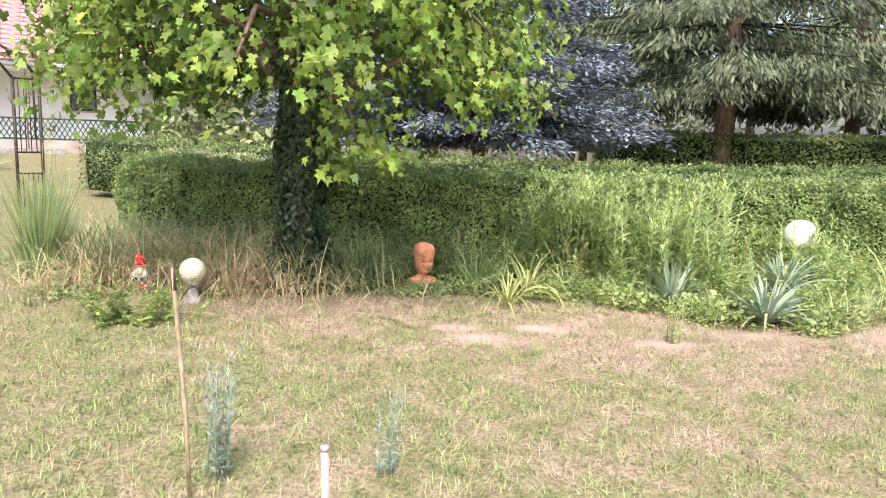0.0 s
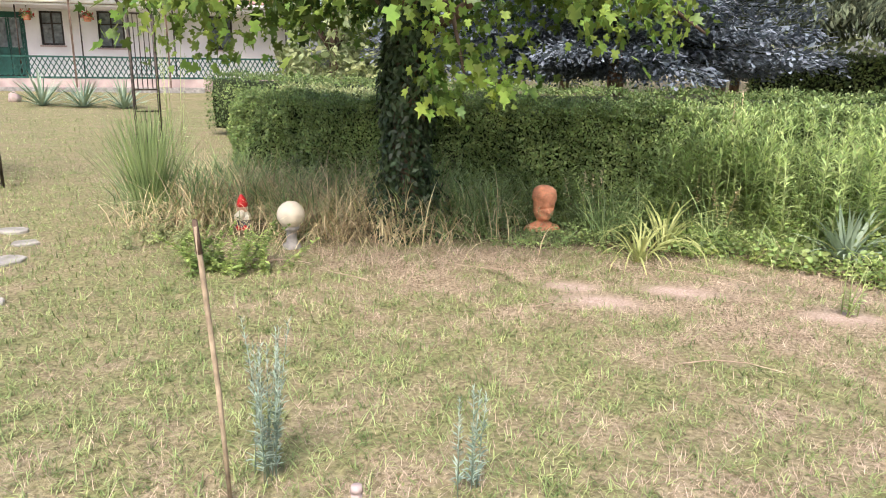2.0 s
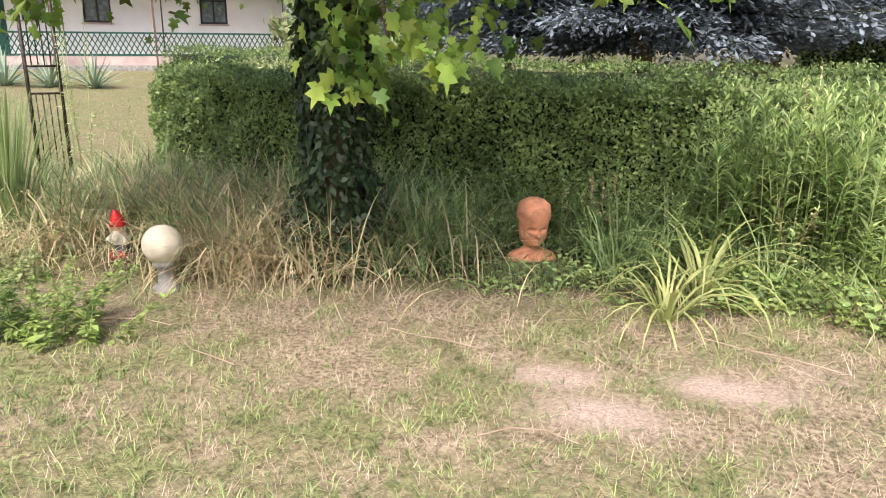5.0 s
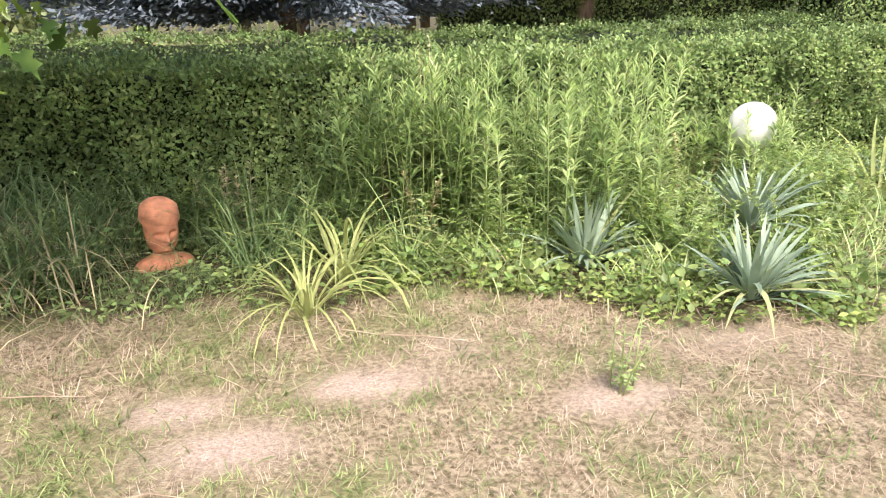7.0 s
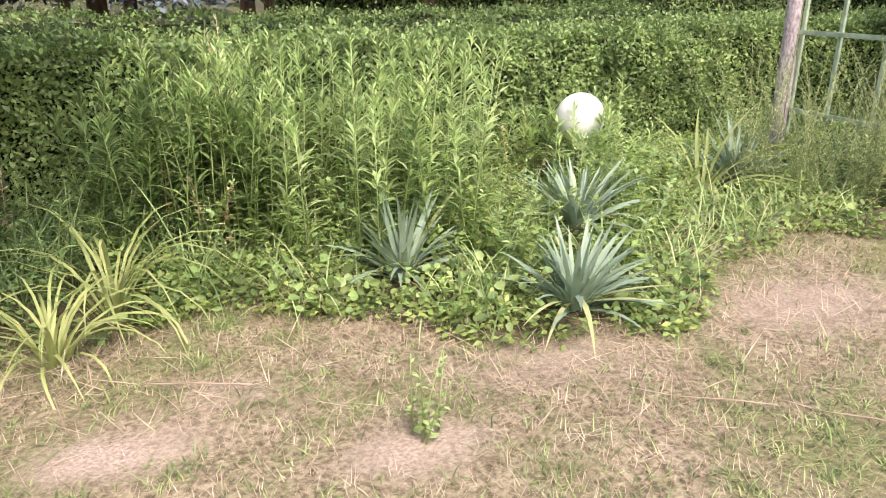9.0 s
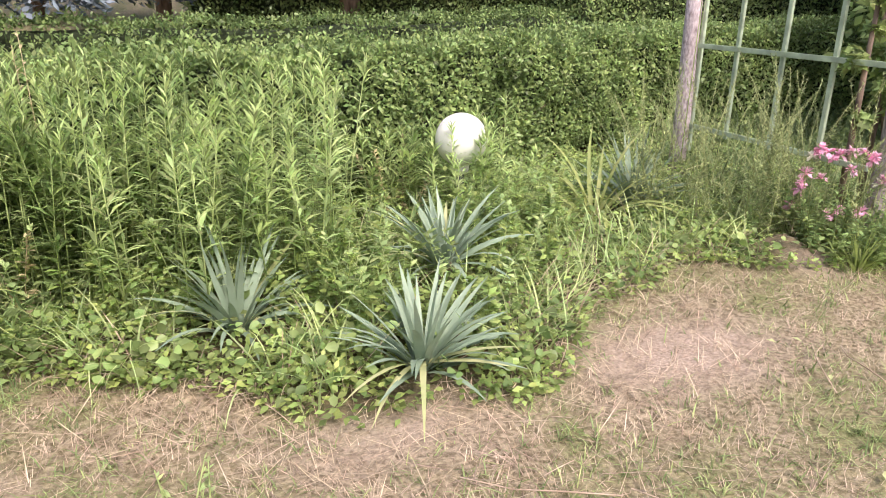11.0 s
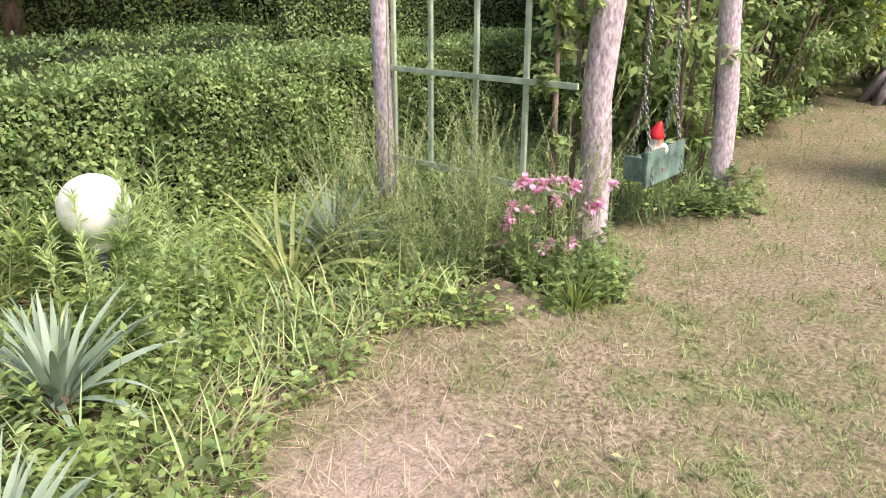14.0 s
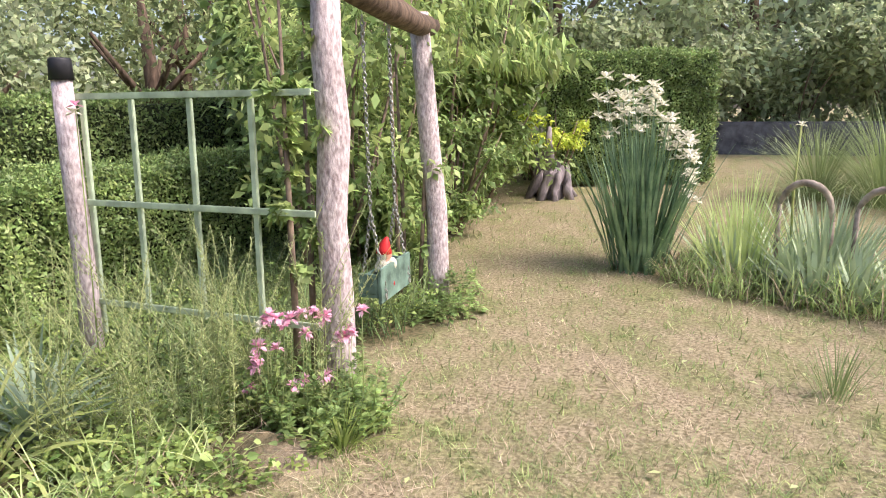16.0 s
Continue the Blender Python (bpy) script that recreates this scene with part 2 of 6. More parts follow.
at.layer_name = "cover"
sep = n.new("ShaderNodeSeparateColor")
l.new(at.outputs[0], sep.inputs[0])


def gnoise(scale, detail=6):
    co = n.new("ShaderNodeTexCoord")
    no = n.new("ShaderNodeTexNoise")
    no.inputs["Scale"].default_value, no.inputs["Detail"].default_value = scale, detail
    l.new(co.outputs["Object"], no.inputs["Vector"])
    mr = n.new("ShaderNodeMapRange")
    mr.inputs["From Min"].default_value, mr.inputs["From Max"].default_value = 0.36, 0.64
    l.new(no.outputs["Fac"], mr.inputs["Value"])
    return mr.outputs[0]


def gmix(fac, a, b_):
    mx = n.new("ShaderNodeMix")
    mx.data_type = "RGBA"
    for i, v in ((6, a), (7, b_)):
        if isinstance(v, tuple):
            mx.inputs[i].default_value = (*v, 1)
        else:
            l.new(v, mx.inputs[i])
    l.new(fac, mx.inputs[0])
    return mx.outputs[2]


green = gmix(gnoise(38, 9), (0.085, 0.095, 0.035), (0.30, 0.31, 0.14))
green = gmix(gnoise(5), green, gmix(gnoise(45, 9), (0.13, 0.11, 0.06), (0.38, 0.33, 0.19)))
dry = gmix(gnoise(42, 9), (0.15, 0.12, 0.07), (0.45, 0.37, 0.25))
dirt = gmix(gnoise(75, 9), (0.36, 0.27, 0.21), (0.58, 0.46, 0.38))
litter = gmix(gnoise(25), (0.05, 0.055, 0.025), (0.20, 0.16, 0.09))
c = gmix(sep.outputs[0], green, dry)
c = gmix(sep.outputs[1], c, dirt)
c = gmix(sep.outputs[2], c, litter)
l.new(c, n["Principled BSDF"].inputs["Base Color"])
n["Principled BSDF"].inputs["Roughness"].default_value = 0.95
n["Principled BSDF"].inputs["Specular IOR Level"].default_value = 0.1
bp = n.new("ShaderNodeBump")
bp.inputs["Strength"].default_value, bp.inputs["Distance"].default_value = 0.45, 0.012
l.new(gnoise(110, 8), bp.inputs["Height"])
l.new(bp.outputs[0], n["Principled BSDF"].inputs["Normal"])
M["ground"] = gm


# ---- mesh helpers ----
def part(name, bm, material, parent=None, label="", kind=""):
    me = bpy.data.meshes.new(name)
    bm.to_mesh(me)
    bm.free()
    me.materials.append(M[material])
    ob = new(name, me)
    ob.parent = parent
    return tagged(ob, label, kind=kind)


def fast(name, V, F, material, parent=None, label="", kind="", smooth=False):
    """One mesh from arrays: V (n, 3), F (m, k)."""
    V, F = np.asarray(V, dtype=np.float32), np.asarray(F, dtype=np.int32)
    me = bpy.data.meshes.new(name)
    k = F.shape[1]
    me.vertices.add(len(V))
    me.vertices.foreach_set("co", V.ravel())
    me.loops.add(F.size)
    me.loops.foreach_set("vertex_index", F.ravel())
    me.polygons.add(len(F))
    me.polygons.foreach_set("loop_start", np.arange(len(F), dtype=np.int32) * k)
    if smooth:
        me.polygons.foreach_set("use_smooth", np.ones(len(F), dtype=bool))
    me.update(calc_edges=True)
    me.materials.append(M[material])
    ob = new(name, me)
    ob.parent = parent
    return tagged(ob, label, kind=kind)


def group(name, x, y, z=None, label="", category="", grp="", rz=0.0):
    e = new(name)
    e.matrix_world = pose(x, y, level(x, y) if z is None else z, 0, 0, rz)
    return tagged(e, label, category, grp)


def norm(a):
    return a / np.maximum(1e-9, np.linalg.norm(a, axis=-1, keepdims=True))


def blades(P, yaw, L, W, lean, curl, seg=3, fold=0.0, tip=0.12, rg=None):
    """Curved strips from P, leaning by lean and bending over by curl (radians). Quads."""
    P = np.asarray(P, float)
    N = len(P)
    d = np.stack([np.cos(yaw), np.sin(yaw)], 1)
    side = np.stack([-np.sin(yaw), np.cos(yaw), np.zeros(N)], 1)
    pts = [P.copy()]
    cur = P.copy()
    for i in range(seg):
        a = lean + curl * ((i + 0.5) / seg) ** 1.3
        step = (L / seg)[:, None]
        cur = cur + step * np.concatenate([d * np.sin(a)[:, None], np.cos(a)[:, None]], 1)
        pts.append(cur.copy())
    V = np.zeros((N, (seg + 1) * 2, 3))
    for i, p in enumerate(pts):
        s = i / seg
        w = (W * (1 - s ** 2.2 * (1 - tip)) * (0.75 + 0.25 * math.sin(min(1, s * 2) * math.pi / 2)) / 2)[:, None]
        V[:, 2 * i] = p - side * w
        V[:, 2 * i + 1] = p + side * w
        V[:, 2 * i + 1, 2] += fold * w[:, 0]
    base = np.arange(N)[:, None] * (seg + 1) * 2
    F = np.concatenate([base + np.array([2 * i, 2 * i + 1, 2 * i + 3, 2 * i + 2]) for i in range(seg)], 1).reshape(-1, 4)
    return V.reshape(-1, 3), F


def frames(d, up, jitter=0.0, rg=None):
    """Axes for leaves that point along d with the face near up."""
    Y = norm(d)
    Z = norm(up - (up * Y).sum(1, keepdims=True) * Y)
    X = np.cross(Y, Z)
    return X, Y, Z


def stamp(tv, tf, P, X, Y, Z, s):
    """Copies of a small template at P."""
    tv = np.asarray(tv, float)
    s = np.asarray(s, float).reshape(-1, 1, 1)
    V = P[:, None] + s * (tv[None, :, 0:1] * X[:, None] + tv[None, :, 1:2] * Y[:, None] + tv[None, :, 2:3] * Z[:, None])
    F = np.asarray(tf)[None] + (np.arange(len(P)) * len(tv))[:, None, None]
    return V.reshape(-1, 3), F.reshape(-1, np.asarray(tf).shape[1])


LEAF = ([(0, 0, 0), (-0.26, 0.45, 0.08), (0, 1, -0.06), (0.26, 0.45, 0.08)], [(0, 3, 2, 1)])
LANCE = ([(0, 0, 0), (-0.10, 0.4, 0.03), (0, 1, -0.1), (0.10, 0.4, 0.03)], [(0, 3, 2, 1)])
LOBED = ([(0, 0.02, 0), (-0.20, -0.10, 0.04), (-0.48, 0.14, 0.07), (-0.23, 0.31, 0.03), (-0.42, 0.64, 0.05), (-0.30, 0.38, 0.05), (0, 1.15, -0.14), (0, 0.72, -0.02),
          (0.42, 0.64, 0.05), (0.30, 0.38, 0.05), (0.23, 0.31, 0.03), (0.48, 0.14, 0.07), (0.20, -0.10, 0.04)],
         [(0, 3, 2, 1), (0, 12, 11, 10), (0, 10, 6, 3), (3, 7, 4, 5), (10, 9, 8, 7)])


def join(parts):
    V, F, o = [], [], 0
    for v, f in parts:
        V.append(v)
        F.append(f + o)
        o += len(v)
    return np.concatenate(V), np.concatenate(F)


def tube(pts, radii, sides=8, bump=0.0, seed=0):
    """A bent round bar as arrays (quads), closed at the ends by small rings."""
    rg = np.random.default_rng(seed)
    pts = [np.array(p, float) for p in pts]
    n_ = len(pts)
    V = []
    for i, p in enumerate(pts):
        d = norm(pts[min(i + 1, n_ - 1)] - pts[max(i - 1, 0)])
        ref = np.array([1.0, 0, 0]) if abs(d[0]) < 0.8 else np.array([0, 1.0, 0])
        a = norm(np.cross(d, ref))
        b = np.cross(d, a)
        r = radii[i] if hasattr(radii, "__len__") else radii
        for k in range(sides):
            q = 2 * math.pi * k / sides
            V.append(p + (a * math.cos(q) + b * math.sin(q)) * r * (1 + bump * (rg.random() - 0.5)))
    F = []
    for i in range(n_ - 1):
        for k in range(sides):
            k2 = (k + 1) % sides
            F.append((i * sides + k, i * sides + k2, (i + 1) * sides + k2, (i + 1) * sides + k))
    for e, i in ((0, 0), (1, n_ - 1)):
        c_ = len(V)
        V.append(pts[i])
        for k in range(0, sides, 2):
            f = (c_, i * sides + (k + 2) % sides, i * sides + k + 1, i * sides + k)
            F.append(f if e == 0 else f[::-1])
    return np.array(V), np.array(F)


def box(bm, x0, x1, y0, y1, z0, z1, bevel=0.0):
    r = bmesh.ops.create_cube(bm, size=1)
    vs = r["verts"]
    for v in vs:
        v.co = Vector(((x0 + x1) / 2 + v.co.x * (x1 - x0), (y0 + y1) / 2 + v.co.y * (y1 - y0), (z0 + z1) / 2 + v.co.z * (z1 - z0)))
    if bevel:
        es = list({e for v in vs for e in v.link_edges})
        bmesh.ops.bevel(bm, geom=es, offset=bevel, segments=2, affect="EDGES")
    return bm


def box_part(name, dims, material, parent, bevel=0.003, label=""):
    return part(name, box(bmesh.new(), *dims, bevel), material, parent, label)


def lathe(name, prof, material, parent=None, sides=28, label="", at=(0, 0, 0)):
    V = [(r * math.cos(2 * math.pi * k / sides) + at[0], r * math.sin(2 * math.pi * k / sides) + at[1], z + at[2]) for r, z in prof for k in range(sides)]
    F = [(i * sides + k, i * sides + (k + 1) % sides, (i + 1) * sides + (k + 1) % sides, (i + 1) * sides + k) for i in range(len(prof) - 1) for k in range(sides)]
    return fast(name, V, F, material, parent, label, smooth=True)


# ---- ground ----
u_ = np.linspace(-1, 1, 261)
gx = 1.5 + 12 * u_ + 150 * np.sign(u_) * np.abs(u_) ** 7
gy = 4.0 + 12 * u_ + 150 * np.sign(u_) * np.abs(u_) ** 7
GX, GY = np.meshgrid(gx, gy, indexing="ij")
GZ = level(GX, GY)
V = np.stack([GX.ravel(), GY.ravel(), GZ.ravel()], 1)
I = np.arange(261 * 261).reshape(261, 261)
F = np.stack([I[:-1, :-1], I[1:, :-1], I[1:, 1:], I[:-1, 1:]], -1).reshape(-1, 4)
ground = fast("ground", V, F, "ground", kind="structure", smooth=True, label="mown garden lawn, half green and half straw, with bare patches")
ca = ground.data.color_attributes.new("cover", "FLOAT_COLOR", "POINT")
bd = bed_depth(V[:, 0], V[:, 1])
inbed = np.clip(bd / 0.15, 0, 1) * (V[:, 0] > -2.9) * (V[:, 0] < 9.0) * (V[:, 1] < 12)
back = ((V[:, 1] > 6.7) & (V[:, 0] > -3.6) & (V[:, 0] < 12) & (V[:, 1] < 9.5)) * 1.0
ca.data.foreach_set("color", np.stack([dryness(V[:, 0], V[:, 1]), bare(V[:, 0], V[:, 1]), np.maximum(inbed, back) * 0.9, np.ones(len(V))], 1).astype(np.float32).ravel())
tagged(ground, category="ground")


# ---- hedges ----
def along(path, n_):
    p = np.array(path, float)
    seg_ = np.linalg.norm(np.diff(p, axis=0), axis=1)
    s = np.concatenate([[0], np.cumsum(seg_)])
    t_ = rng.random(n_) * s[-1]
    x, y = np.interp(t_, s, p[:, 0]), np.interp(t_, s, p[:, 1])
    e = 0.05
    dx = np.interp(t_ + e, s, p[:, 0]) - np.interp(t_ - e, s, p[:, 0])
    dy = np.interp(t_ + e, s, p[:, 1]) - np.interp(t_ - e, s, p[:, 1])
    tn = norm(np.stack([dx, dy], 1))
    return t_, x, y, tn


def smooth_path(path, k=4):
    p = np.array(path, float)
    for _ in range(k):
        q = [p[0]]
        for a, b in zip(p[:-1], p[1:]):
            q += [a * 0.75 + b * 0.25, a * 0.25 + b * 0.75]
        q.append(p[-1])
        p = np.array(q)
    return p


def hedge(path, width, height, n_leaves, size, material="hedge", label="", gap=0.12, cap=True):
    """path runs along the front face; the body lies to its left."""
    path = smooth_path(path, 3)
    e = new("hedge")
    tagged(e, label, "hedge")
    # solid body in place of twigs, near-black for the shade between leaves
    n_ = len(path)
    d = norm(np.gradient(path, axis=0))
    nl = np.stack([-d[:, 1], d[:, 0]], 1)
    V, F = [], []
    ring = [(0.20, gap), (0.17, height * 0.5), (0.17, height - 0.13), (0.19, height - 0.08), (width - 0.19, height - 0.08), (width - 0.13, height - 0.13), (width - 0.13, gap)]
    for i in range(n_):
        for o, h in ring:
            p = path[i] + nl[i] * (o + 0.02 * math.sin(i * 1.7 + h * 9))
            V.append((p[0], p[1], level(p[0], p[1]) + h + 0.015 * math.sin(i * 0.9)))
    m_ = len(ring)
    for i in range(n_ - 1):
        for k in range(m_):
            F.append((i * m_ + k, i * m_ + (k + 1) % m_, (i + 1) * m_ + (k + 1) % m_, (i + 1) * m_ + k))
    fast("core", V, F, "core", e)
    # leaves on front, top and ends
    t_, x, y, tn = along(path, n_leaves)
    nn = np.stack([-tn[:, 1], tn[:, 0]], 1)
    q = rng.random(n_leaves)
    per = height + width * 0.8
    s = q * per
    front = s < height
    h = np.where(front, s, height + 0.02 * rng.standard_normal(n_leaves))
    o = np.where(front, 0.0, s - height)
    o = o + 0.035 * np.sin(t_ * 3.1 + h * 5) + 0.03 * np.sin(t_ * 7.3 - h * 8) + rng.random(n_leaves) * 0.07 - 0.02
    h = h + np.where(front, 0, 0.025 * np.sin(t_ * 4.7) + 0.02 * np.sin(t_ * 11 + o * 6))
    lump = grain(t_, h + 3 * front, 0.16, 5) * 0.6 + grain(t_, h + o, 0.07, 6) * 0.4
    o = o + np.where(front, 0.11 * (lump - 0.45), 0)
    h = h + np.where(front, 0, 0.07 * (grain(t_, o, 0.12, 7) - 0.5) + 0.035 * np.abs(rng.standard_normal(n_leaves)) * (rng.random(n_leaves) < 0.3))
    corner = np.clip((h - (height - 0.10)) / 0.10, 0, 1) * front
    o = o + corner ** 2 * 0.07
    keep = (h > gap * (0.6 + 1.1 * rng.random(n_leaves)))
    x, y = x + nn[:, 0] * o, y + nn[:, 1] * o
    P = np.stack([x, y, level(x, y) + h + np.where(front, 0, 0.0)], 1)
    out = np.where(front[:, None], np.concatenate([-nn, 0.45 * np.ones((n_leaves, 1))], 1), np.concatenate([-nn * 0.15, np.ones((n_leaves, 1))], 1))
    out = norm(out + 0.55 * rng.standard_normal((n_leaves, 3)))
    dr = norm(rng.standard_normal((n_leaves, 3)) + out * 0.5 + np.array([0, 0, 0.25]))
    P, out, dr = P[keep], out[keep], dr[keep]
    X, Y, Z = frames(dr, out)
    sz = size * (0.6 + 0.8 * rng.random(len(P)))
    V, F = stamp(*LEAF, P, X, Y, Z, sz)
    fast("leaves", V, F, material, e, kind="stuff")
    if cap:
        for end, sgn in ((0, -1), (-1, 1)):
            m2 = int(n_leaves * width / (len(path) * 0.35) * 0.09) + 900
            w = rng.random(m2) * width * 0.95
            hh = gap + rng.random(m2) * (height - gap)
            p = path[end][None] + nl[end][None] * w[:, None] + sgn * d[end][None] * (rng.random(m2)[:, None] * 0.08 - 0.01)
            P = np.stack([p[:, 0], p[:, 1], level(p[:, 0], p[:, 1]) + hh], 1)
            out = norm(np.array([sgn * d[end][0], sgn * d[end][1], 0.4])[None] + 0.5 * rng.standard_normal((m2, 3)))
            X, Y, Z = frames(norm(rng.standard_normal((m2, 3))), out)
            V, F = stamp(*LEAF, P, X, Y, Z, size * (0.6 + 0.8 * rng.random(m2)))
            fast("leaves", V, F, material, e, kind="stuff")
    return e


h1 = hedge([(-4.35, 8.2), (-4.2, 7.5), (-3.6, 7.12), (-2.4, 6.95), (-0.5, 6.75), (1.2, 6.75), (2.6, 6.8), (4.3, 7.35), (5.6, 8.0), (6.9, 8.35), (8.1, 8.2), (9.2, 7.6)], 1.0, 1.05, 165000, 0.038,
           label="long clipped privet hedge with leafy green sides and a flat top")
tw = []
for i in range(260):
    x = -3.3 + rng.random() * 10.5
    xs, ys = [-3.4, -2.4, -0.5, 1.2, 2.6, 4.3, 5.6, 6.9], [7.25, 7.0, 6.8, 6.8, 6.85, 7.4, 8.05, 8.35]
    y = np.interp(x, xs, ys) + 0.1 + rng.random() * 0.5
    tw.append(tube([(x, y, level(x, y)), (x + rng.normal() * 0.08, y + rng.normal() * 0.06, 0.3), (x + rng.normal() * 0.16, y - 0.02 + rng.normal() * 0.08, 0.6)], [0.009, 0.006, 0.004], 4))
fast("twig", *join(tw), "bark", h1, kind="stuff")
hedge([(-7.0, 11.5), (-4, 11.2), (-1, 10.6), (1.2, 10.4), (4.0, 10.3), (6.1, 10.6), (8.5, 11.5), (12, 12.6)], 1.0, 1.08, 44000, 0.045, "hedge_shaded",
      label="second clipped hedge behind the first, shade put into darker green")
hedge([(-4.9, 10.3), (-4.0, 9.6), (-3.2, 9.3)], 0.9, 0.98, 7000, 0.055, "broom", label="short rounded end of a clipped hedge", cap=True)
hedge([(3.0, 17.2), (7, 16.0), (10, 15.4), (15, 16), (19, 14.5)], 1.2, 1.45, 26000, 0.075, label="far clipped hedge under the spruces")
hedge([(7.5, 11.0), (10, 11.0), (13, 9.6)], 1.1, 1.6, 26000, 0.052, label="taller clipped hedge behind the shrubs")
bh = hedge([(14.9, 6.3), (15.9, 3.8)], 1.4, 2.2, 32000, 0.05, material="hedge", label="tall clipped green hedge block", gap=0.05)


# ---- trees ----
def mulberry(x0, y0):
    e = group("mulberry_tree", x0, y0, label="mulberry tree with an ivy-wrapped dark trunk and hanging light green leaves", category="tree")
    V, F = tube([(0, 0, -0.1), (0.0, 0, 0.5), (0.03, 0, 1.2), (0.02, 0.05, 1.9), (-0.1, 0.1, 3.0)], [0.19, 0.145, 0.13, 0.13, 0.10], 12, 0.2, 3)
    parts_ = [(V, F)]
    limbs = []
    for i in range(16):
        a = i * 2.4
        h = 1.6 + 0.11 * i
        L = 2.25 - 0.05 * i
        p = [(0, 0, h), (L * 0.4 * math.cos(a), L * 0.4 * math.sin(a), h + 0.55), (L * 0.8 * math.cos(a), L * 0.8 * math.sin(a), h + 0.5), (L * 1.05 * math.cos(a), L * 1.05 * math.sin(a), h + 0.1)]
        limbs.append(p)
        parts_.append(tube(p, [0.06, 0.04, 0.02, 0.01], 6))
    parts_.append(tube([(0.05, -0.1, 1.9), (0.3, -0.5, 2.1), (0.6, -0.85, 1.8), (0.75, -1.05, 1.35)], [0.05, 0.035, 0.02, 0.008], 6))
    fast("trunk", *join(parts_), "bark", e)
    # ivy on the trunk
    k = 9000
    h = rng.random(k) ** 0.9 * 2.6
    a = rng.random(k) * 2 * math.pi
    r = 0.115 + 0.06 * rng.random(k) + 0.42 * np.exp(-h * 3.2) * rng.random(k) + 0.03 * np.sin(h * 6 + a * 2) + 0.06 * grain(a, h, 0.3, 3)
    P = np.stack([r * np.cos(a), r * np.sin(a), h], 1)
    out = norm(np.stack([np.cos(a), np.sin(a), 0.2 + 0 * a], 1) + 0.5 * rng.standard_normal((k, 3)))
    X, Y, Z = frames(norm(np.stack([0 * a, 0 * a, -1 + 0 * a], 1) + 0.7 * rng.standard_normal((k, 3))), out)
    fast("ivy", *stamp(*LEAF, P, X, Y, Z, 0.045 + 0.04 * rng.random(k)), "ivy", e, "dark green ivy leaves")
    # crown: drooping sprays
    P, D = [], []

    def spray(p0, p1, m_, spread):
        s = rng.random(m_)[:, None]
        pt = np.array(p0)[None] * (1 - s) + np.array(p1)[None] * s + rng.standard_normal((m_, 3)) * spread
        P.append(pt)
        dd = np.array(p1) - np.array(p0)
        D.append(norm(dd[None] * 0.4 + np.array([0, 0, -0.7])[None] + rng.standard_normal((m_, 3)) * 0.62))
    for i in range(560):
        a = rng.random() * 2 * math.pi
        R = (0.45 + 0.55 * rng.random() ** 0.6) * 2.45
        zc = 2.15 + 2.6 * rng.random() ** 1.2
        R2 = R * (1.0 - 0.28 * max(0, zc - 3.2))
        zt = zc - 0.32 * R2 + 0.30
        if zt < 1.75 and abs(math.cos(a) * R2 - 0.05) < 0.42 and math.sin(a) < 0:
            continue
        p1 = (R2 * math.cos(a), R2 * math.sin(a), zt)
        p0 = (p1[0] * 0.72, p1[1] * 0.72, p1[2] + 0.32)
        spray(p0, p1, 42, 0.13)
    for p1, m_ in (((0.56, -1.13, 1.12), 16), ((0.70, -1.05, 1.10), 14), ((1.08, -1.02, 1.28), 18), ((0.92, -1.0, 1.22), 16), ((0.80, -0.9, 1.35), 18), ((0.60, -1.0, 1.45), 16),
                   ((1.25, -0.9, 1.36), 12), ((0.35, -1.1, 1.75), 14), ((-0.9, -1.3, 1.50), 18), ((-1.3, -1.0, 1.48), 20), ((-1.8, -0.8, 1.52), 18), ((1.7, -0.9, 1.62), 16), ((2.1, -0.5, 1.6), 16), ((-0.6, -0.9, 1.55), 16)):
        spray((p1[0] * 0.9, p1[1] * 0.9, p1[2] + 0.28), p1, int(1.7 * m_), 0.08)
    spray((0.45, -0.95, 1.5), (1.15, -1.12, 1.27), 60, 0.075)
    spray((0.5, -0.9, 1.45), (0.6, -1.15, 1.10), 36, 0.06)
    spray((0.3, -0.8, 1.9), (0.7, -1.1, 1.5), 40, 0.09)
    P, D = np.concatenate(P), np.concatenate(D)
    out = norm(np.concatenate([P[:, :2] * 0.25, 0.6 * np.ones((len(P), 1))], 1) + 0.5 * rng.standard_normal((len(P), 3)))
    X, Y, Z = frames(D, out)
    sz = 0.042 + 0.075 * rng.random(len(P)) ** 1.5
    # inner patches get the darkened leaf colour in place of crown shade
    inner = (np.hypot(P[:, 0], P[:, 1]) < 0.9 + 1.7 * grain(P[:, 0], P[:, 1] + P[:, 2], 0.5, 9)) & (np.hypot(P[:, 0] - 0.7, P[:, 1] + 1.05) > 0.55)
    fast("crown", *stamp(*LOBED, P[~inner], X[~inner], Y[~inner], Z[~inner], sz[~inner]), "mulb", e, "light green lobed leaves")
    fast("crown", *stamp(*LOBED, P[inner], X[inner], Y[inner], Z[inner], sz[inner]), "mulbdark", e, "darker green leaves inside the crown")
    return e


mulberry(-1.34, 5.62)


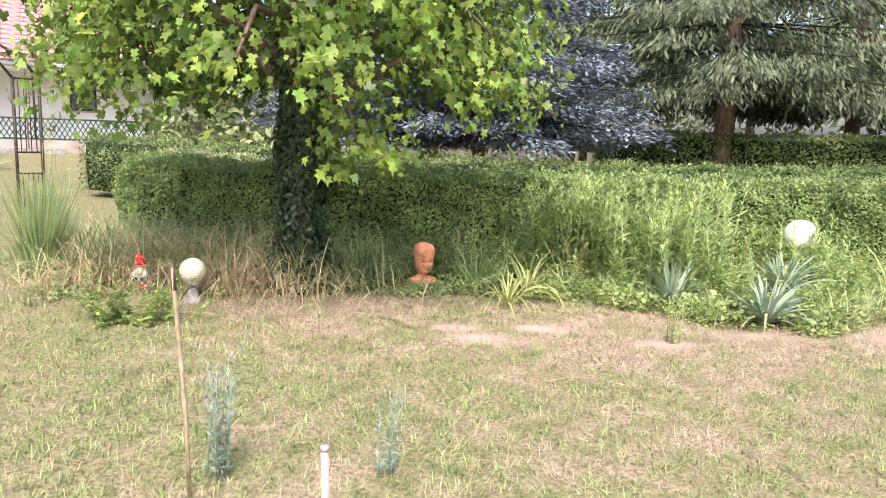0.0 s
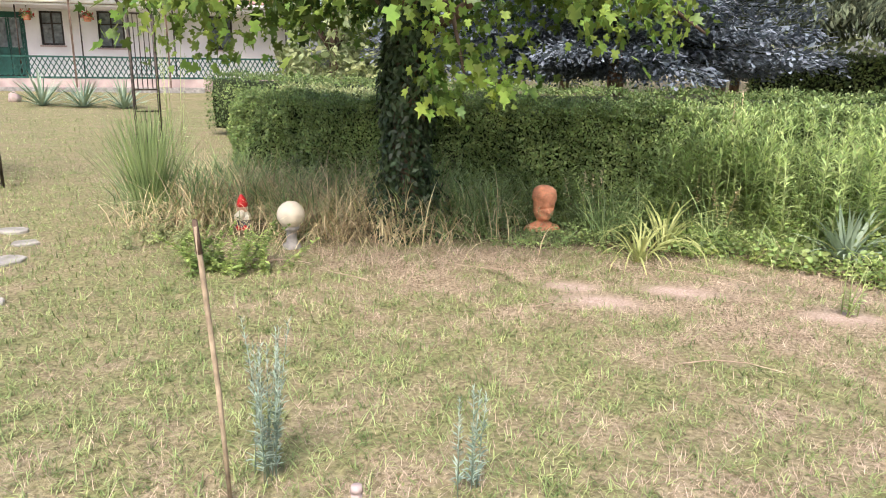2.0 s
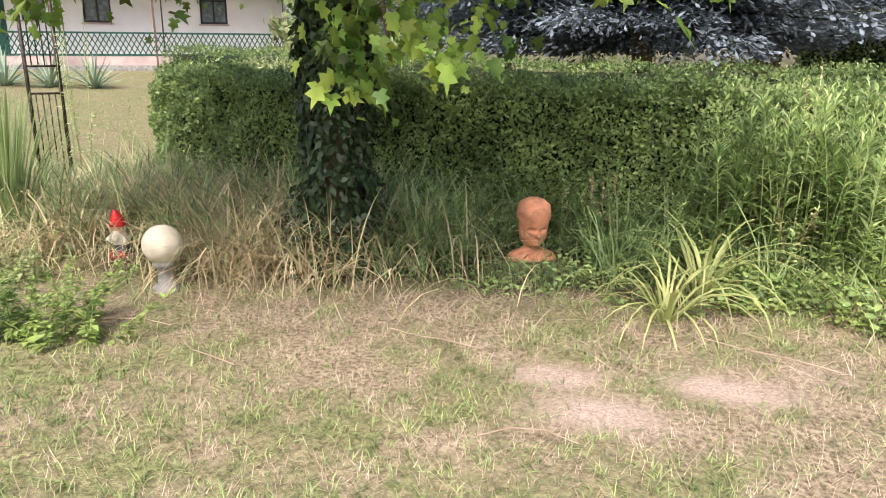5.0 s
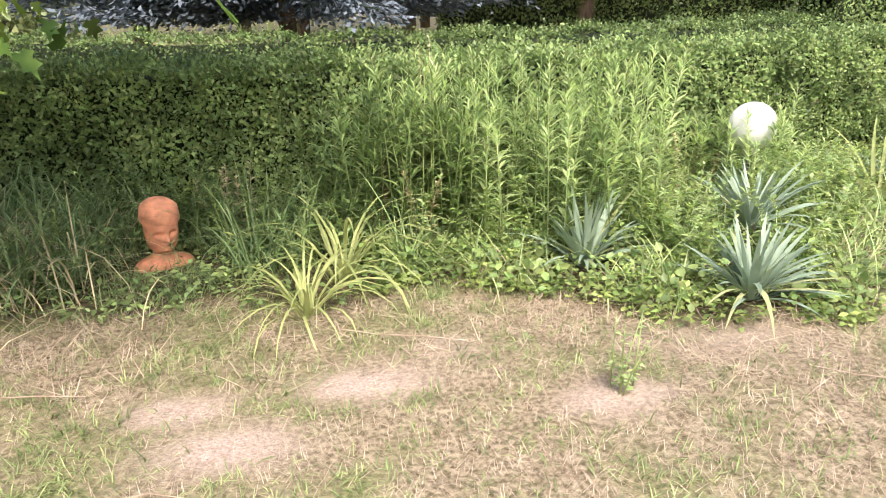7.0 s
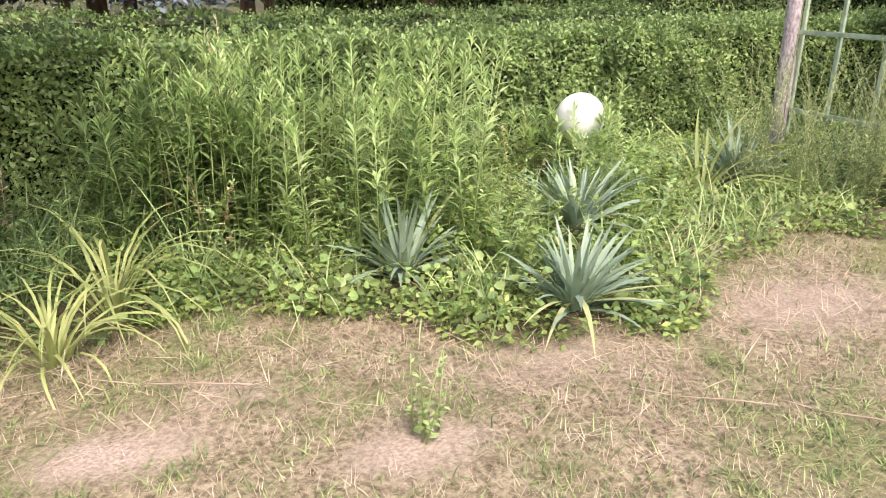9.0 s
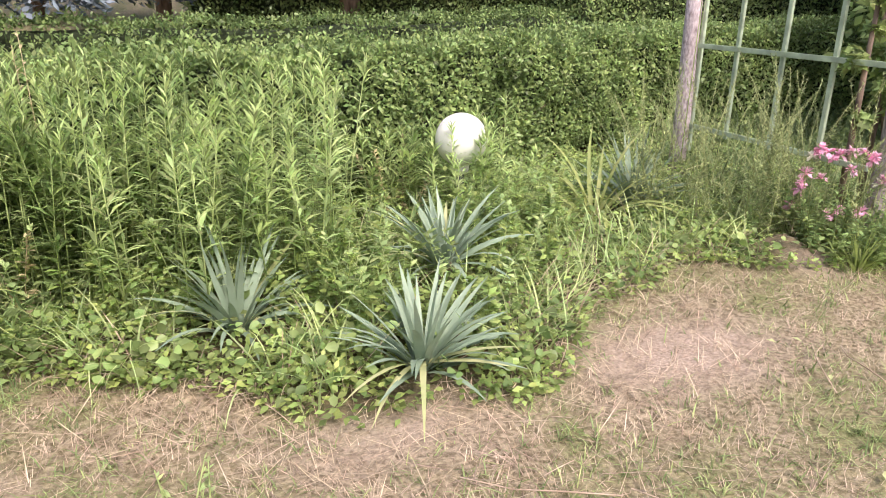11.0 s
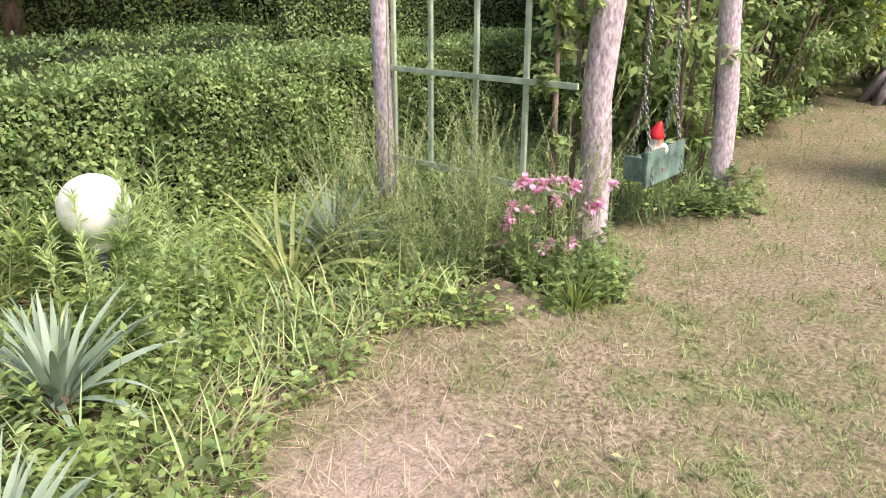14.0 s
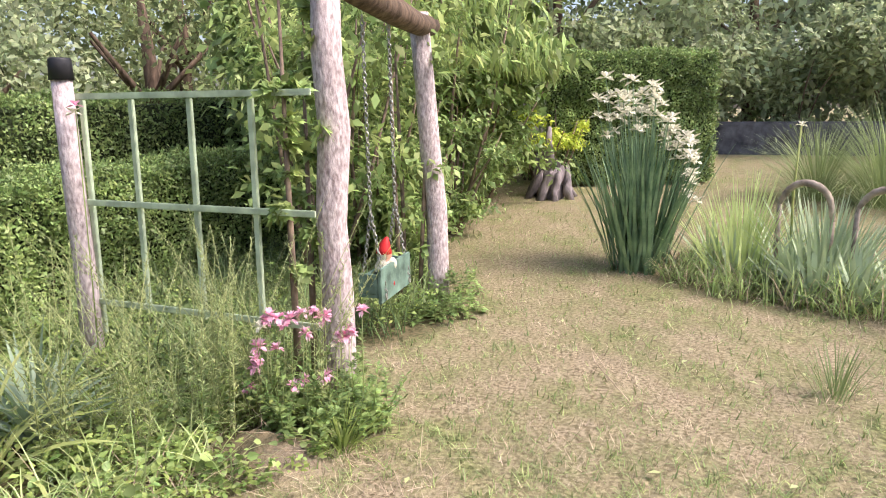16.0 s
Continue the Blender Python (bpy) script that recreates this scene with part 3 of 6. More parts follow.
def conifer(x0, y0, H_, R_, z_low, material, label, layers, per, droop, twig, seed, trunk_r=0.16, hang=0.0, flat=False):
    e = group("spruce_tree", x0, y0, label=label, category="tree")
    rg = np.random.default_rng(seed)
    parts_ = [tube([(0, 0, -0.1), (0, 0, H_ * 0.5), (0, 0, H_)], [trunk_r, trunk_r * 0.6, 0.03], 10, 0.15)]
    Vs, limbs_ = [], []
    for i in range(layers):
        f = i / layers
        z = z_low + (H_ - z_low) * f ** 1.15
        R = R_ * (1 - f) ** 0.85 + 0.15
        nb = max(5, int(11 * (1 - f) + 5))
        for b in range(nb):
            a = rg.random() * 2 * math.pi
            L = R * (0.75 + 0.35 * rg.random())
            dz = -droop * L
            tip_ = np.array([L * math.cos(a), L * math.sin(a), z + dz + 0.18 * L * 0.5])
            mid = np.array([0.55 * L * math.cos(a), 0.55 * L * math.sin(a), z + dz * 0.35])
            limbs_.append(tube([(0, 0, z), mid, tip_], [0.03, 0.018, 0.006], 4))
            m_ = int((1.9 if z < (5.4 if hang else 4.7) else 0.22) * per * L / R_) + 6
            s = 0.25 + 0.78 * rg.random(m_)
            c_ = np.where(s[:, None] < 0.55, (s / 0.55)[:, None] * mid[None] + (1 - s / 0.55)[:, None] * np.array([0, 0, z])[None],
                          ((s - 0.55) / 0.45)[:, None] * tip_[None] + (1 - (s - 0.55) / 0.45)[:, None] * mid[None])
            side_ = np.array([-math.sin(a), math.cos(a), 0])
            w = (rg.random(m_) * 2 - 1) * 0.30 * L * (1.1 - s * 0.75)
            P = c_ + side_[None] * w[:, None] + rg.standard_normal((m_, 3)) * 0.04
            P[:, 2] -= 0.25 * np.abs(w) + hang * rg.random(m_) * 0.5
            dr = np.array([math.cos(a), math.sin(a), -0.15])[None] * 0.8 + side_[None] * np.sign(w)[:, None] * 0.5 + rg.standard_normal((m_, 3)) * 0.38
            dr[:, 2] -= hang * 1.6
            Vs.append((P, norm(dr)))
    fast("trunk", *join(parts_), "sprucebark", e)
    # limbs in the hedge body's near-black, so they sink into the crown
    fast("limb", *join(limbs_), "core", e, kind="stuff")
    P, D = np.concatenate([v[0] for v in Vs]), np.concatenate([v[1] for v in Vs])
    X, Y, Z = frames(D, norm(np.array([0, 0, 1.0])[None] + 0.4 * rg.standard_normal((len(P), 3))))
    sh = ([(0, 0, 0), (-0.20, 0.18, 0.02), (-0.16, 0.8, 0), (0, 1, -0.05), (0.16, 0.8, 0), (0.20, 0.18, 0.02),
           (0, 0.0, 0), (0, 0.18, 0.2), (0, 0.8, 0.16), (0, 1, -0.05), (0, 0.8, -0.16), (0, 0.18, -0.2)], [(0, 5, 4, 1), (1, 4, 3, 2), (6, 7, 8, 11), (11, 8, 9, 10)])
    if flat:
        w_ = 0.12 if hang else 0.19
        P[:, 2] += 0.07 * rg.standard_normal(len(P))
        sh = ([(0, 0, 0), (-w_, 0.6, -0.02), (0, 1, 0.02), (w_, 0.6, -0.02)], [(0, 3, 2, 1)])
    fast("crown", *stamp(*sh, P, X, Y, Z, twig * (0.6 + 0.8 * rg.random(len(P)))), material, e)
    return e


conifer(0.15, 14.0, 9, 3.5, 1.65, "spruceb", "large blue spruce with drooping silvery blue branches", 17, 620, 0.20, 0.12, 3, flat=True)
conifer(-2.3, 15.0, 7, 2.7, 1.9, "spruceb", "blue spruce behind the hedge", 12, 190, 0.2, 0.13, 4, flat=True)
conifer(5.9, 16.6, 13, 4.6, 3.1, "spruceg", "tall green spruce with hanging twigs and a reddish trunk", 15, 230, 0.25, 0.20, 5, 0.24, 0.6, True)
conifer(10.2, 19.5, 13, 3.9, 2.8, "spruceg", "tall green spruce at the back of the garden", 13, 120, 0.22, 0.28, 6, 0.22, 0.6, True)
conifer(2.8, 21.5, 12, 3.2, 2.9, "spruceg", "dark green spruce behind the blue spruce", 12, 90, 0.22, 0.3, 8, 0.2, 0.6, True)


def woods(x, y, r, h, n_, material="woods", z0=0.0, size=0.28, label="dense dark green trees behind the garden", flat=1.0):
    """A far tree: trunk and a crown of clumped leaves with gaps."""
    e = group("tree", x, y, label=label, category="tree")
    fast("trunk", *join([tube([(0, 0, -0.1), (0.1, 0, h * 0.4), (0, 0.1, h * 0.8)], [0.18, 0.13, 0.04], 8, 0.2)] +
                        [tube([(0, 0, h * 0.3), (r * 0.5 * math.cos(a), r * 0.5 * math.sin(a), h * 0.55)], [0.08, 0.03], 5) for a in (0.5, 1.7, 3.1, 4.4, 5.5)]), "bark", e)
    nc = 70
    th, cz = rng.random(nc) * 2 * math.pi, rng.random(nc)
    rr = r * (0.45 + 0.55 * rng.random(nc)) * np.sqrt(np.clip(1 - (cz * 0.9 - 0.25) ** 2, 0.1, 1))
    C = np.stack([rr * np.cos(th), rr * np.sin(th), z0 + 0.1 * h + cz * h * 0.9], 1)
    k = rng.integers(0, nc, n_)
    v = norm(rng.standard_normal((n_, 3)))
    P = C[k] + v * (0.28 * r * (0.7 + 0.5 * rng.random(n_)))[:, None] * np.array([1, 1, 0.65])
    P[:, 2] = np.maximum(P[:, 2], z0 + 0.05)
    X, Y, Z = frames(norm(rng.standard_normal((n_, 3)) + np.array([0, 0, -0.3])), norm(v + np.array([0, 0, 0.5]) + 0.4 * rng.standard_normal((n_, 3))))
    fast("crown", *stamp(*LEAF, P, X, Y, Z, size * (0.6 + 0.8 * rng.random(n_))), material, e)
    return e


for i, (x, y, r, h, m_, z0) in enumerate([(-9, 30, 5, 11, "woods", 0), (-2, 27, 4.5, 11, "woods", 0), (4, 28, 5, 12, "woods", 0), (10, 27, 5, 12, "woods", 0), (16, 25, 5, 11, "woods", 0),
                                          (13, 18.5, 3.4, 8, "woodslight", 0), (17, 16, 3.2, 7, "woods", 0), (21, 20, 4.5, 9, "woods", 0), (22, 13.5, 3.6, 8, "woodslight", 0),
                                          (22, 8.0, 3.4, 8, "woodslight", 0.2), (25, 3.2, 3.4, 7.5, "woodslight", 0.2), (23.5, -1.5, 3.0, 7, "woodslight", 0), (26, -6, 4, 8, "woodslight", 0),
                                          (29, 6, 4.5, 11, "woods", 0), (30, -2, 4.5, 11, "woods", 0), (-30, 34, 5, 10, "woods", 0), (-34, 12, 5, 10, "woods", 0), (8, 23, 4, 9, "woods", 0),
                                          (0, 23.5, 3.5, 8, "woods", 0), (12.5, 12.8, 2.2, 4.6, "woods", 0), (9.9, 13.8, 1.6, 3.6, "woodslight", 0), (-8.8, 21.5, 1.7, 4.4, "woods", 0), (-6.2, 19.5, 1.5, 3.6, "woods", 0)]):
    woods(x, y, r, h, 9500 if x > 19 else (6500 if y < 14 else 3000), m_, z0, 0.25 if x > 19 else (0.12 if y < 14 else 0.27))


# ---- garden closed off behind the camera ----
for x, y in ((-14, -14), (-6, -18), (3, -17), (11, -16), (18, -12)):
    woods(x, y, 4.2, 8, 1500, "woods", 0, 0.5, "green tree at the far side of the lawn")

# ---- plants with leaves of their own ----
def leaf_plant(name, x, y, n_, L, W, lean, curl, material, label, category, seed, fold=0.25, base_r=0.05, z=0.0, seg=6, kinds=10, twist=True, tipw=0.05):
    e = group(name, x, y, label=label, category=category)
    rg = np.random.default_rng(seed)
    shapes = []
    for k in range(kinds):
        f = (k + 0.5) / kinds
        V, F = blades(np.zeros((1, 3)), np.zeros(1), np.array([L * (0.75 + 0.35 * rg.random()) * (1 - 0.12 * f)]), np.array([W * (0.8 + 0.4 * rg.random())]),
                      np.array([lean[0] + (lean[1] - lean[0]) * f]), np.array([curl[0] + (curl[1] - curl[0]) * f * (0.5 + rg.random())]), seg, fold, tipw)
        # a keel along the middle gives the leaf a body
        V = V.reshape(seg + 1, 2, 3)
        mid = V.mean(1) - np.array([0, 0, 1]) * (np.linalg.norm(V[:, 1] - V[:, 0], axis=1) * 0.16)[:, None]
        W3 = np.stack([V[:, 0], mid, V[:, 1]], 1).reshape(-1, 3)
        Q = []
        for i in range(seg):
            Q += [(3 * i, 3 * i + 1, 3 * i + 4, 3 * i + 3), (3 * i + 1, 3 * i + 2, 3 * i + 5, 3 * i + 4)]
        me_ob = fast("leaf", W3, Q, material, e, smooth=True)
        shapes.append(me_ob.data)
        me_ob.matrix_basis = pose(0.3 * base_r, 0, z, 0, 0, 137.5 * k)
    for i in range(kinds, n_):
        f = (i + 0.5) / n_
        ob = new("leaf", shapes[int(f * kinds) % kinds])
        ob.parent = e
        a = 137.5 * i + rg.normal() * 12
        ob.matrix_basis = pose(base_r * f * math.cos(radians(a)), base_r * f * math.sin(radians(a)), z, rg.normal() * 9, rg.normal() * 9, a)
    return e


YL = "yucca with stiff blue-green sword leaves"
for x, y, n_, L, z, sd_ in ((2.19, 5.58, 66, 0.46, 0.02, 1), (2.83, 4.97, 58, 0.46, 0.02, 2), (3.23, 5.69, 58, 0.46, 0.16, 3), (5.0, 6.52, 60, 0.58, 0.02, 4)):
    yv = leaf_plant("yucca", x, y, int(n_ * 0.95), L * 1.04, 0.038, (0.03, 0.95), (0.1, 1.1), "yucca", YL + " beside the lawn's edge", "plant", sd_, 0.3, 0.05, z, tipw=0.04)
    ry = np.random.default_rng(sd_ + 60)
    for k in range(8):
        fast("fading_leaf", *blades(np.array([[0, 0, z + 0.02]]), np.array([ry.random() * 6.28]), np.array([L * (0.9 + 0.45 * ry.random())]), np.array([0.030]), np.array([0.7 + 0.5 * ry.random()]),
                                    np.array([0.3 + 1.2 * ry.random()]), 6, 0.3, 0.06), "fadeleaf", yv, "pale fading outer leaf")
    if z > 0.1:
        fast("stem", *tube([(0, 0, -0.02), (0, 0, 0.2)], [0.05, 0.04], 8, 0.2), "bark", yv)
for x, y, sd_ in ((-12.2, 14.4, 11), (-11.3, 14.7, 12), (16.1, 6.0, 13), (-13.1, 14.1, 14)):
    leaf_plant("yucca", x, y, 44, 0.95 if x < 0 else 0.75, 0.06, (0.1, 1.3), (0.05, 0.4), "yucca", YL + " out on the far lawn", "plant", sd_, 0.3, 0.05)
leaf_plant("daylily", 0.66, 5.18, 44, 0.60, 0.017, (0.05, 0.75), (1.5, 2.6), "lily", "daylily with arching yellow-striped leaves", "plant", 21, 0.2, 0.06, tipw=0.05)
leaf_plant("daylily", 0.84, 5.62, 34, 0.90, 0.018, (0.06, 0.5), (1.7, 2.7), "lily", "taller arching yellow-green daylily behind the first", "plant", 22, 0.2, 0.07, tipw=0.05)
leaf_plant("daylily", 4.58, 6.35, 36, 0.86, 0.030, (0.1, 0.9), (0.9, 1.9), "lily", "sparse daylily with long pale arching leaves", "plant", 23, 0.2, 0.05, tipw=0.05)
iris = leaf_plant("white_iris", 9.82, 4.27, 240, 1.45, 0.030, (0.0, 0.26), (0.0, 0.30), "iris", "tall clump of green iris leaves with white flowers on top", "flower", 24, 0.1, 0.30, tipw=0.1, kinds=24)
leaf_plant("iris_clump", 9.75, 3.35, 170, 0.95, 0.022, (0.0, 0.45), (0.05, 0.6), "golden", "clump of yellowing iris leaves", "plant", 25, 0.1, 0.4, tipw=0.1)
leaf_plant("iris_clump", 9.5, 2.7, 170, 0.85, 0.026, (0.0, 0.5), (0.05, 0.4), "irisb", "clump of grey-green iris leaves", "plant", 26, 0.1, 0.4, tipw=0.1)
for i, (x, y) in enumerate(((9.2, 3.15), (9.0, 2.85), (8.85, 2.6), (8.65, 2.4), (9.1, 2.45), (8.5, 2.15), (9.3, 2.8), (9.05, 3.3), (8.8, 2.9), (8.6, 2.7), (9.35, 2.3), (8.9, 2.1), (8.45, 2.4), (9.5, 3.5), (9.0, 2.6))):
    leaf_plant("bearded_iris", x + 0.45, y + 0.12, 18, 0.42 + 0.04 * (i % 5), 0.058, (0.05, 0.85), (0.0, 0.45), "irisb", "bearded iris fan with broad pale grey-green leaves", "plant", 30 + i, 0.1, 0.07, tipw=0.1)
leaf_plant("iris_clump", 8.6, 1.9, 60, 0.8, 0.04, (0.0, 0.6), (0.05, 0.4), "golden", "fresh green iris leaves by the pond bed", "plant", 40, 0.1, 0.25, tipw=0.1)
leaf_plant("fountain_grass", 14.2, 1.5, 700, 1.5, 0.010, (0.05, 0.9), (0.5, 1.8), "tallgrass", "large clump of long arching pale grass", "plant", 41, 0, 0.5, tipw=0.2)
leaf_plant("fountain_grass", -3.83, 5.45, 300, 1.05, 0.010, (0.0, 0.22), (0.05, 0.4), "dark_weed", "upright clump of fine tall green grass", "plant", 42, 0, 0.14, tipw=0.3)
leaf_plant("fountain_grass", 14.6, 2.3, 450, 1.3, 0.010, (0.05, 0.9), (0.5, 1.8), "tallgrass", "large clump of long arching grass before the low wall", "plant", 46, 0, 0.5, tipw=0.2)
leaf_plant("grass_tuft", 5.50, 5.12, 90, 0.26, 0.010, (0.1, 0.9), (0.3, 1.2), "weed", "small bright green grass tuft", "plant", 43, 0, 0.08, tipw=0.2)
leaf_plant("grass_tuft", 9.6, 6.9, 80, 0.7, 0.022, (0.1, 0.9), (0.5, 1.4), "golden", "light green grass clump by the path's edge", "plant", 44, 0, 0.2, tipw=0.2)
leaf_plant("grass_tuft", 7.06, 2.86, 60, 0.34, 0.007, (0.0, 0.5), (0.1, 0.6), "tallgrass", "thin sapling tuft rising from the lawn", "plant", 45, 0, 0.12, tipw=0.2)

# white iris flowers
pet = ([(0, 0, 0), (-0.32, 0.5, 0.12), (-0.12, 1.0, -0.1), (0.12, 1.0, -0.1), (0.32, 0.5, 0.12), (0, 0.5, 0.02)], [(0, 5, 2, 1), (0, 4, 3, 5)])


def flower(parent, x, y, z, size, material, seed, petals=6):
    rg = np.random.default_rng(seed)
    a = np.arange(petals) * 2 * math.pi / petals + rg.random()
    up = np.where(np.arange(petals) % 2 == 0, 0.9, -0.1) + rg.normal(size=petals) * 0.15
    if petals > 10:
        up = 0.3 + 0.9 * rg.normal(size=petals)
    D = norm(np.stack([np.cos(a), np.sin(a), up], 1))
    X, Y, Z = frames(D, np.tile([0.0, 0, 1.0], (petals, 1)))
    V, F = stamp(*pet, np.tile([x, y, z], (petals, 1)), X, Y, Z, np.full(petals, size))
    fast("flower", V, F, material, parent)


rf = np.random.default_rng(5)
for i in range(40):
    x, y = rf.normal() * 0.2, 0.42 - 0.9 * rf.random() ** 0.9
    z = 1.85 - 1.6 * max(0, -y - 0.08) - 0.42 * rf.random()
    fast("stalk", *tube([(x * 0.3, y * 0.3, 0), (x * 0.7, y * 0.7, z * 0.6), (x, y, z)], [0.007, 0.006, 0.004], 5), "iris", iris)
    flower(iris, x, y, z, 0.08 + 0.025 * rf.random(), "whitep", i)
    flower(iris, x + 0.03 * rf.normal(), y + 0.04 * rf.normal(), z - 0.16, 0.08, "whitep", i + 50)


ARCH = ([(0, 0, 0), (-0.075, 0.45, 0.04), (0.075, 0.45, 0.04), (0, 0.5, 0.02), (0, 1, -0.12)], [(0, 3, 4, 1), (0, 2, 4, 3)])


def golden_leaves(e, b, t1, t2, h, leaves, leaf, material, rg):
    """Rising narrow leaves, few low on the stem, a dense bright tuft at its tip."""
    f = np.concatenate([0.15 + 0.8 * rg.random(leaves) ** 0.7, 0.88 + 0.13 * rg.random(leaves // 3)])
    m1 = np.where(f[:, None] < 0.5, b[None] + (t1 - b)[None] * f[:, None] * 2, t1[None] + (t2 - t1)[None] * (f[:, None] * 2 - 1))
    a = np.arange(len(f)) * 2.4 + rg.random(len(f))
    D = norm(np.stack([np.cos(a), np.sin(a), 0.25 + 0.5 * rg.random(len(f)) + 1.1 * np.clip((f - 0.8) / 0.2, 0, 1)], 1))
    X, Y, Z = frames(D, np.tile([0.0, 0, 1.0], (len(f), 1)))
    sz = leaf * (0.75 + 0.5 * rg.random(len(f))) * (1 - 0.45 * np.clip((f - 0.7) / 0.3, 0, 1))
    top = f > 0.80
    for sel, mt in ((~top, material), (top, "goldentip" if material == "golden" else material)):
        fast("leaves", *stamp(*ARCH, m1[sel], X[sel], Y[sel], Z[sel], sz[sel]), mt, e, kind="stuff")


def weeds(name, P, label, category, material, height, leaves, leaf, seed, template=LANCE, stemr=0.004, lean=0.08, droop=-0.1):
    """A plant of thin leafy stems."""
    rg = np.random.default_rng(seed)
    x0, y0 = np.mean([p[0] for p in P]), np.mean([p[1] for p in P])
    e = group(name, x0, y0, label=label, category=category)
    z0 = float(level(x0, y0))
    for (x, y) in P:
        h = height * (0.72 + 0.4 * rg.random())
        tx, ty = rg.normal() * lean * h, rg.normal() * lean * h
        b = np.array([x - x0, y - y0, 0.0])
        t1 = b + np.array([tx * 0.4, ty * 0.4, h * 0.5])
        t2 = b + np.array([tx, ty, h])
        st = tube([b, t1, t2], [stemr, stemr * 0.8, stemr * 0.4], 4)
        fast("stem", *st, material, e, smooth=True)
        if name == "goldenrod":
            golden_leaves(e, b, t1, t2, h, leaves, leaf, material, rg)
            continue
        f = 0.06 + 0.94 * rg.random(leaves) ** 0.9
        Pp = b[None] * (1 - f[:, None]) + t2[None] * f[:, None]
        a = rg.random(leaves) * 6.283
        D = norm(np.stack([np.cos(a), np.sin(a), droop + 0.9 * f ** 2 + 0.2 * rg.normal(size=leaves)], 1))
        X, Y, Z = frames(D, np.tile([0.0, 0, 1.0], (leaves, 1)))
        fast("leaves", *stamp(*template, Pp, X, Y, Z, leaf * (0.6 + 0.6 * rg.random(leaves)) * (1.15 - 0.6 * f)), material, e, kind="stuff")
    return e


YUCCAS = ((2.19, 5.58), (2.83, 4.97), (3.23, 5.69), (0.66, 5.18), (0.84, 5.62), (5.0, 6.52), (4.58, 6.35))


def free(x, y, r=0.33):
    """False close to the sword-leaved plants, or just before them."""
    ok = np.ones_like(np.asarray(x, float), dtype=bool)
    for a, b in YUCCAS:
        ok &= np.hypot(x - a, (y - b + 0.08)) > r
    return ok


WIDE = ([(0, 0, 0), (-0.10, 0.4, 0.04), (0, 1, -0.12), (0.10, 0.4, 0.04)], [(0, 3, 2, 1)])
rw = np.random.default_rng(12)
for i in range(30):
    cx = 1.15 + 3.0 * (i + rw.random()) / 30
    ey = np.interp(cx, *zip(*EDGE))
    ny = np.interp(cx, [-4, 2.6, 4.3, 5.6], [6.75, 6.75, 7.3, 7.9])
    pts = []
    for k in range(9):
        y = ny - 0.12 - rw.random() * min(1.0, ny - ey - 0.55) * (1.0 if cx < 3 else 0.8)
        if math.hypot(cx - 3.28, y - 5.66) > 0.35 and not (cx > 2.75 and y < 6.7):
            pts.append((cx + rw.normal() * 0.1, y))
    if pts:
        weeds("goldenrod", pts, "tall goldenrod stems with narrow fresh green leaves before the hedge", "plant", "golden" if i % 4 else "hedge", 1.0 + 0.12 * rw.random() if cx < 2.8 else 0.6, 38, 0.125, 100 + i, WIDE)
for i in range(9):
    cx = 0.2 + 0.11 * i + 0.5
    weeds("goldenrod", [(cx + rw.normal() * 0.1, 6.0 + 0.5 * rw.random()) for k in range(8 if 2 < i < 7 else 4)], "tall green leafy weed stems in the hedge's shade", "plant", "hedge", 0.95, 48, 0.13, 150 + i, WIDE)
for i in range(24):
    cx = 1.2 + 2.9 * (i + rw.random()) / 24
    ey = np.interp(cx, *zip(*EDGE))
    near_by = [p for p in [(cx + rw.normal() * 0.1, ey + 0.45 + 0.9 * rw.random()) for k in range(11)] if free(*p)]
    if near_by:
        weeds("weed", near_by, "short leafy green weeds among the goldenrod stems", "plant", "weed" if i % 2 else "golden", 0.52, 34, 0.075, 640 + i, LEAF, 0.003, 0.25)
weeds("goldenrod", [(3.45 + 0.07 * k, 6.15 + 0.2 * rw.random()) for k in range(10)], "young goldenrod shoots at the foot of the white globe", "plant", "golden", 0.50, 30, 0.10, 690, WIDE)
weeds("goldenrod", [(3.95, 6.45), (4.02, 6.6), (3.9, 6.7), (3.66, 6.36), (3.74, 6.33), (3.60, 6.40), (3.48, 6.45), (3.80, 6.34), (3.86, 6.38)], "goldenrod stem beside the white globe", "plant", "golden", 0.76, 40, 0.115, 171, WIDE)
for i in range(22):
    cx = -3.2 + 4.3 * (i + rw.random()) / 22
    if abs(cx + 1.35) < 0.2:
        continue
    front = 0.75 if -0.75 < cx < 0.35 else (0.45 if cx < -2.3 else 0)
    weeds("weed", [(cx + rw.normal() * 0.12, 5.75 + front + (0.85 - front) * rw.random() + 0.3 * max(0, -cx - 2.6)) for k in range(6)], "dark leafy weeds under the tree", "plant", "hedge" if i % 3 else "weed", 0.50, 40, 0.10, 600 + i, WIDE, 0.003, 0.3)
# fine-leaved broom in front of the trellis
for i in range(5):
    weeds("broom_bush", [(4.95 + 0.22 * i + rw.normal() * 0.09, 6.15 - 0.12 * i + rw.normal() * 0.16) for k in range(20)], "wispy broom bush with fine grey-green twigs before the trellis", "plant", "broom", 1.02, 110, 0.045, 180 + i, LANCE, 0.0030, 0.30, 0.5)
weeds("bush", [(-2.3 + rw.normal() * 0.2, 4.12 + rw.normal() * 0.12) for k in range(34)], "low loose green bush at the lawn's edge", "plant", "weed", 0.27, 44, 0.06, 190, LEAF, 0.003, 0.5)
weeds("bush", [(-3.15 + rw.normal() * 0.22, 4.75 + rw.normal() * 0.2) for k in range(26)], "low weedy green bush", "plant", "broom", 0.22, 36, 0.05, 191, LEAF, 0.003, 0.5)
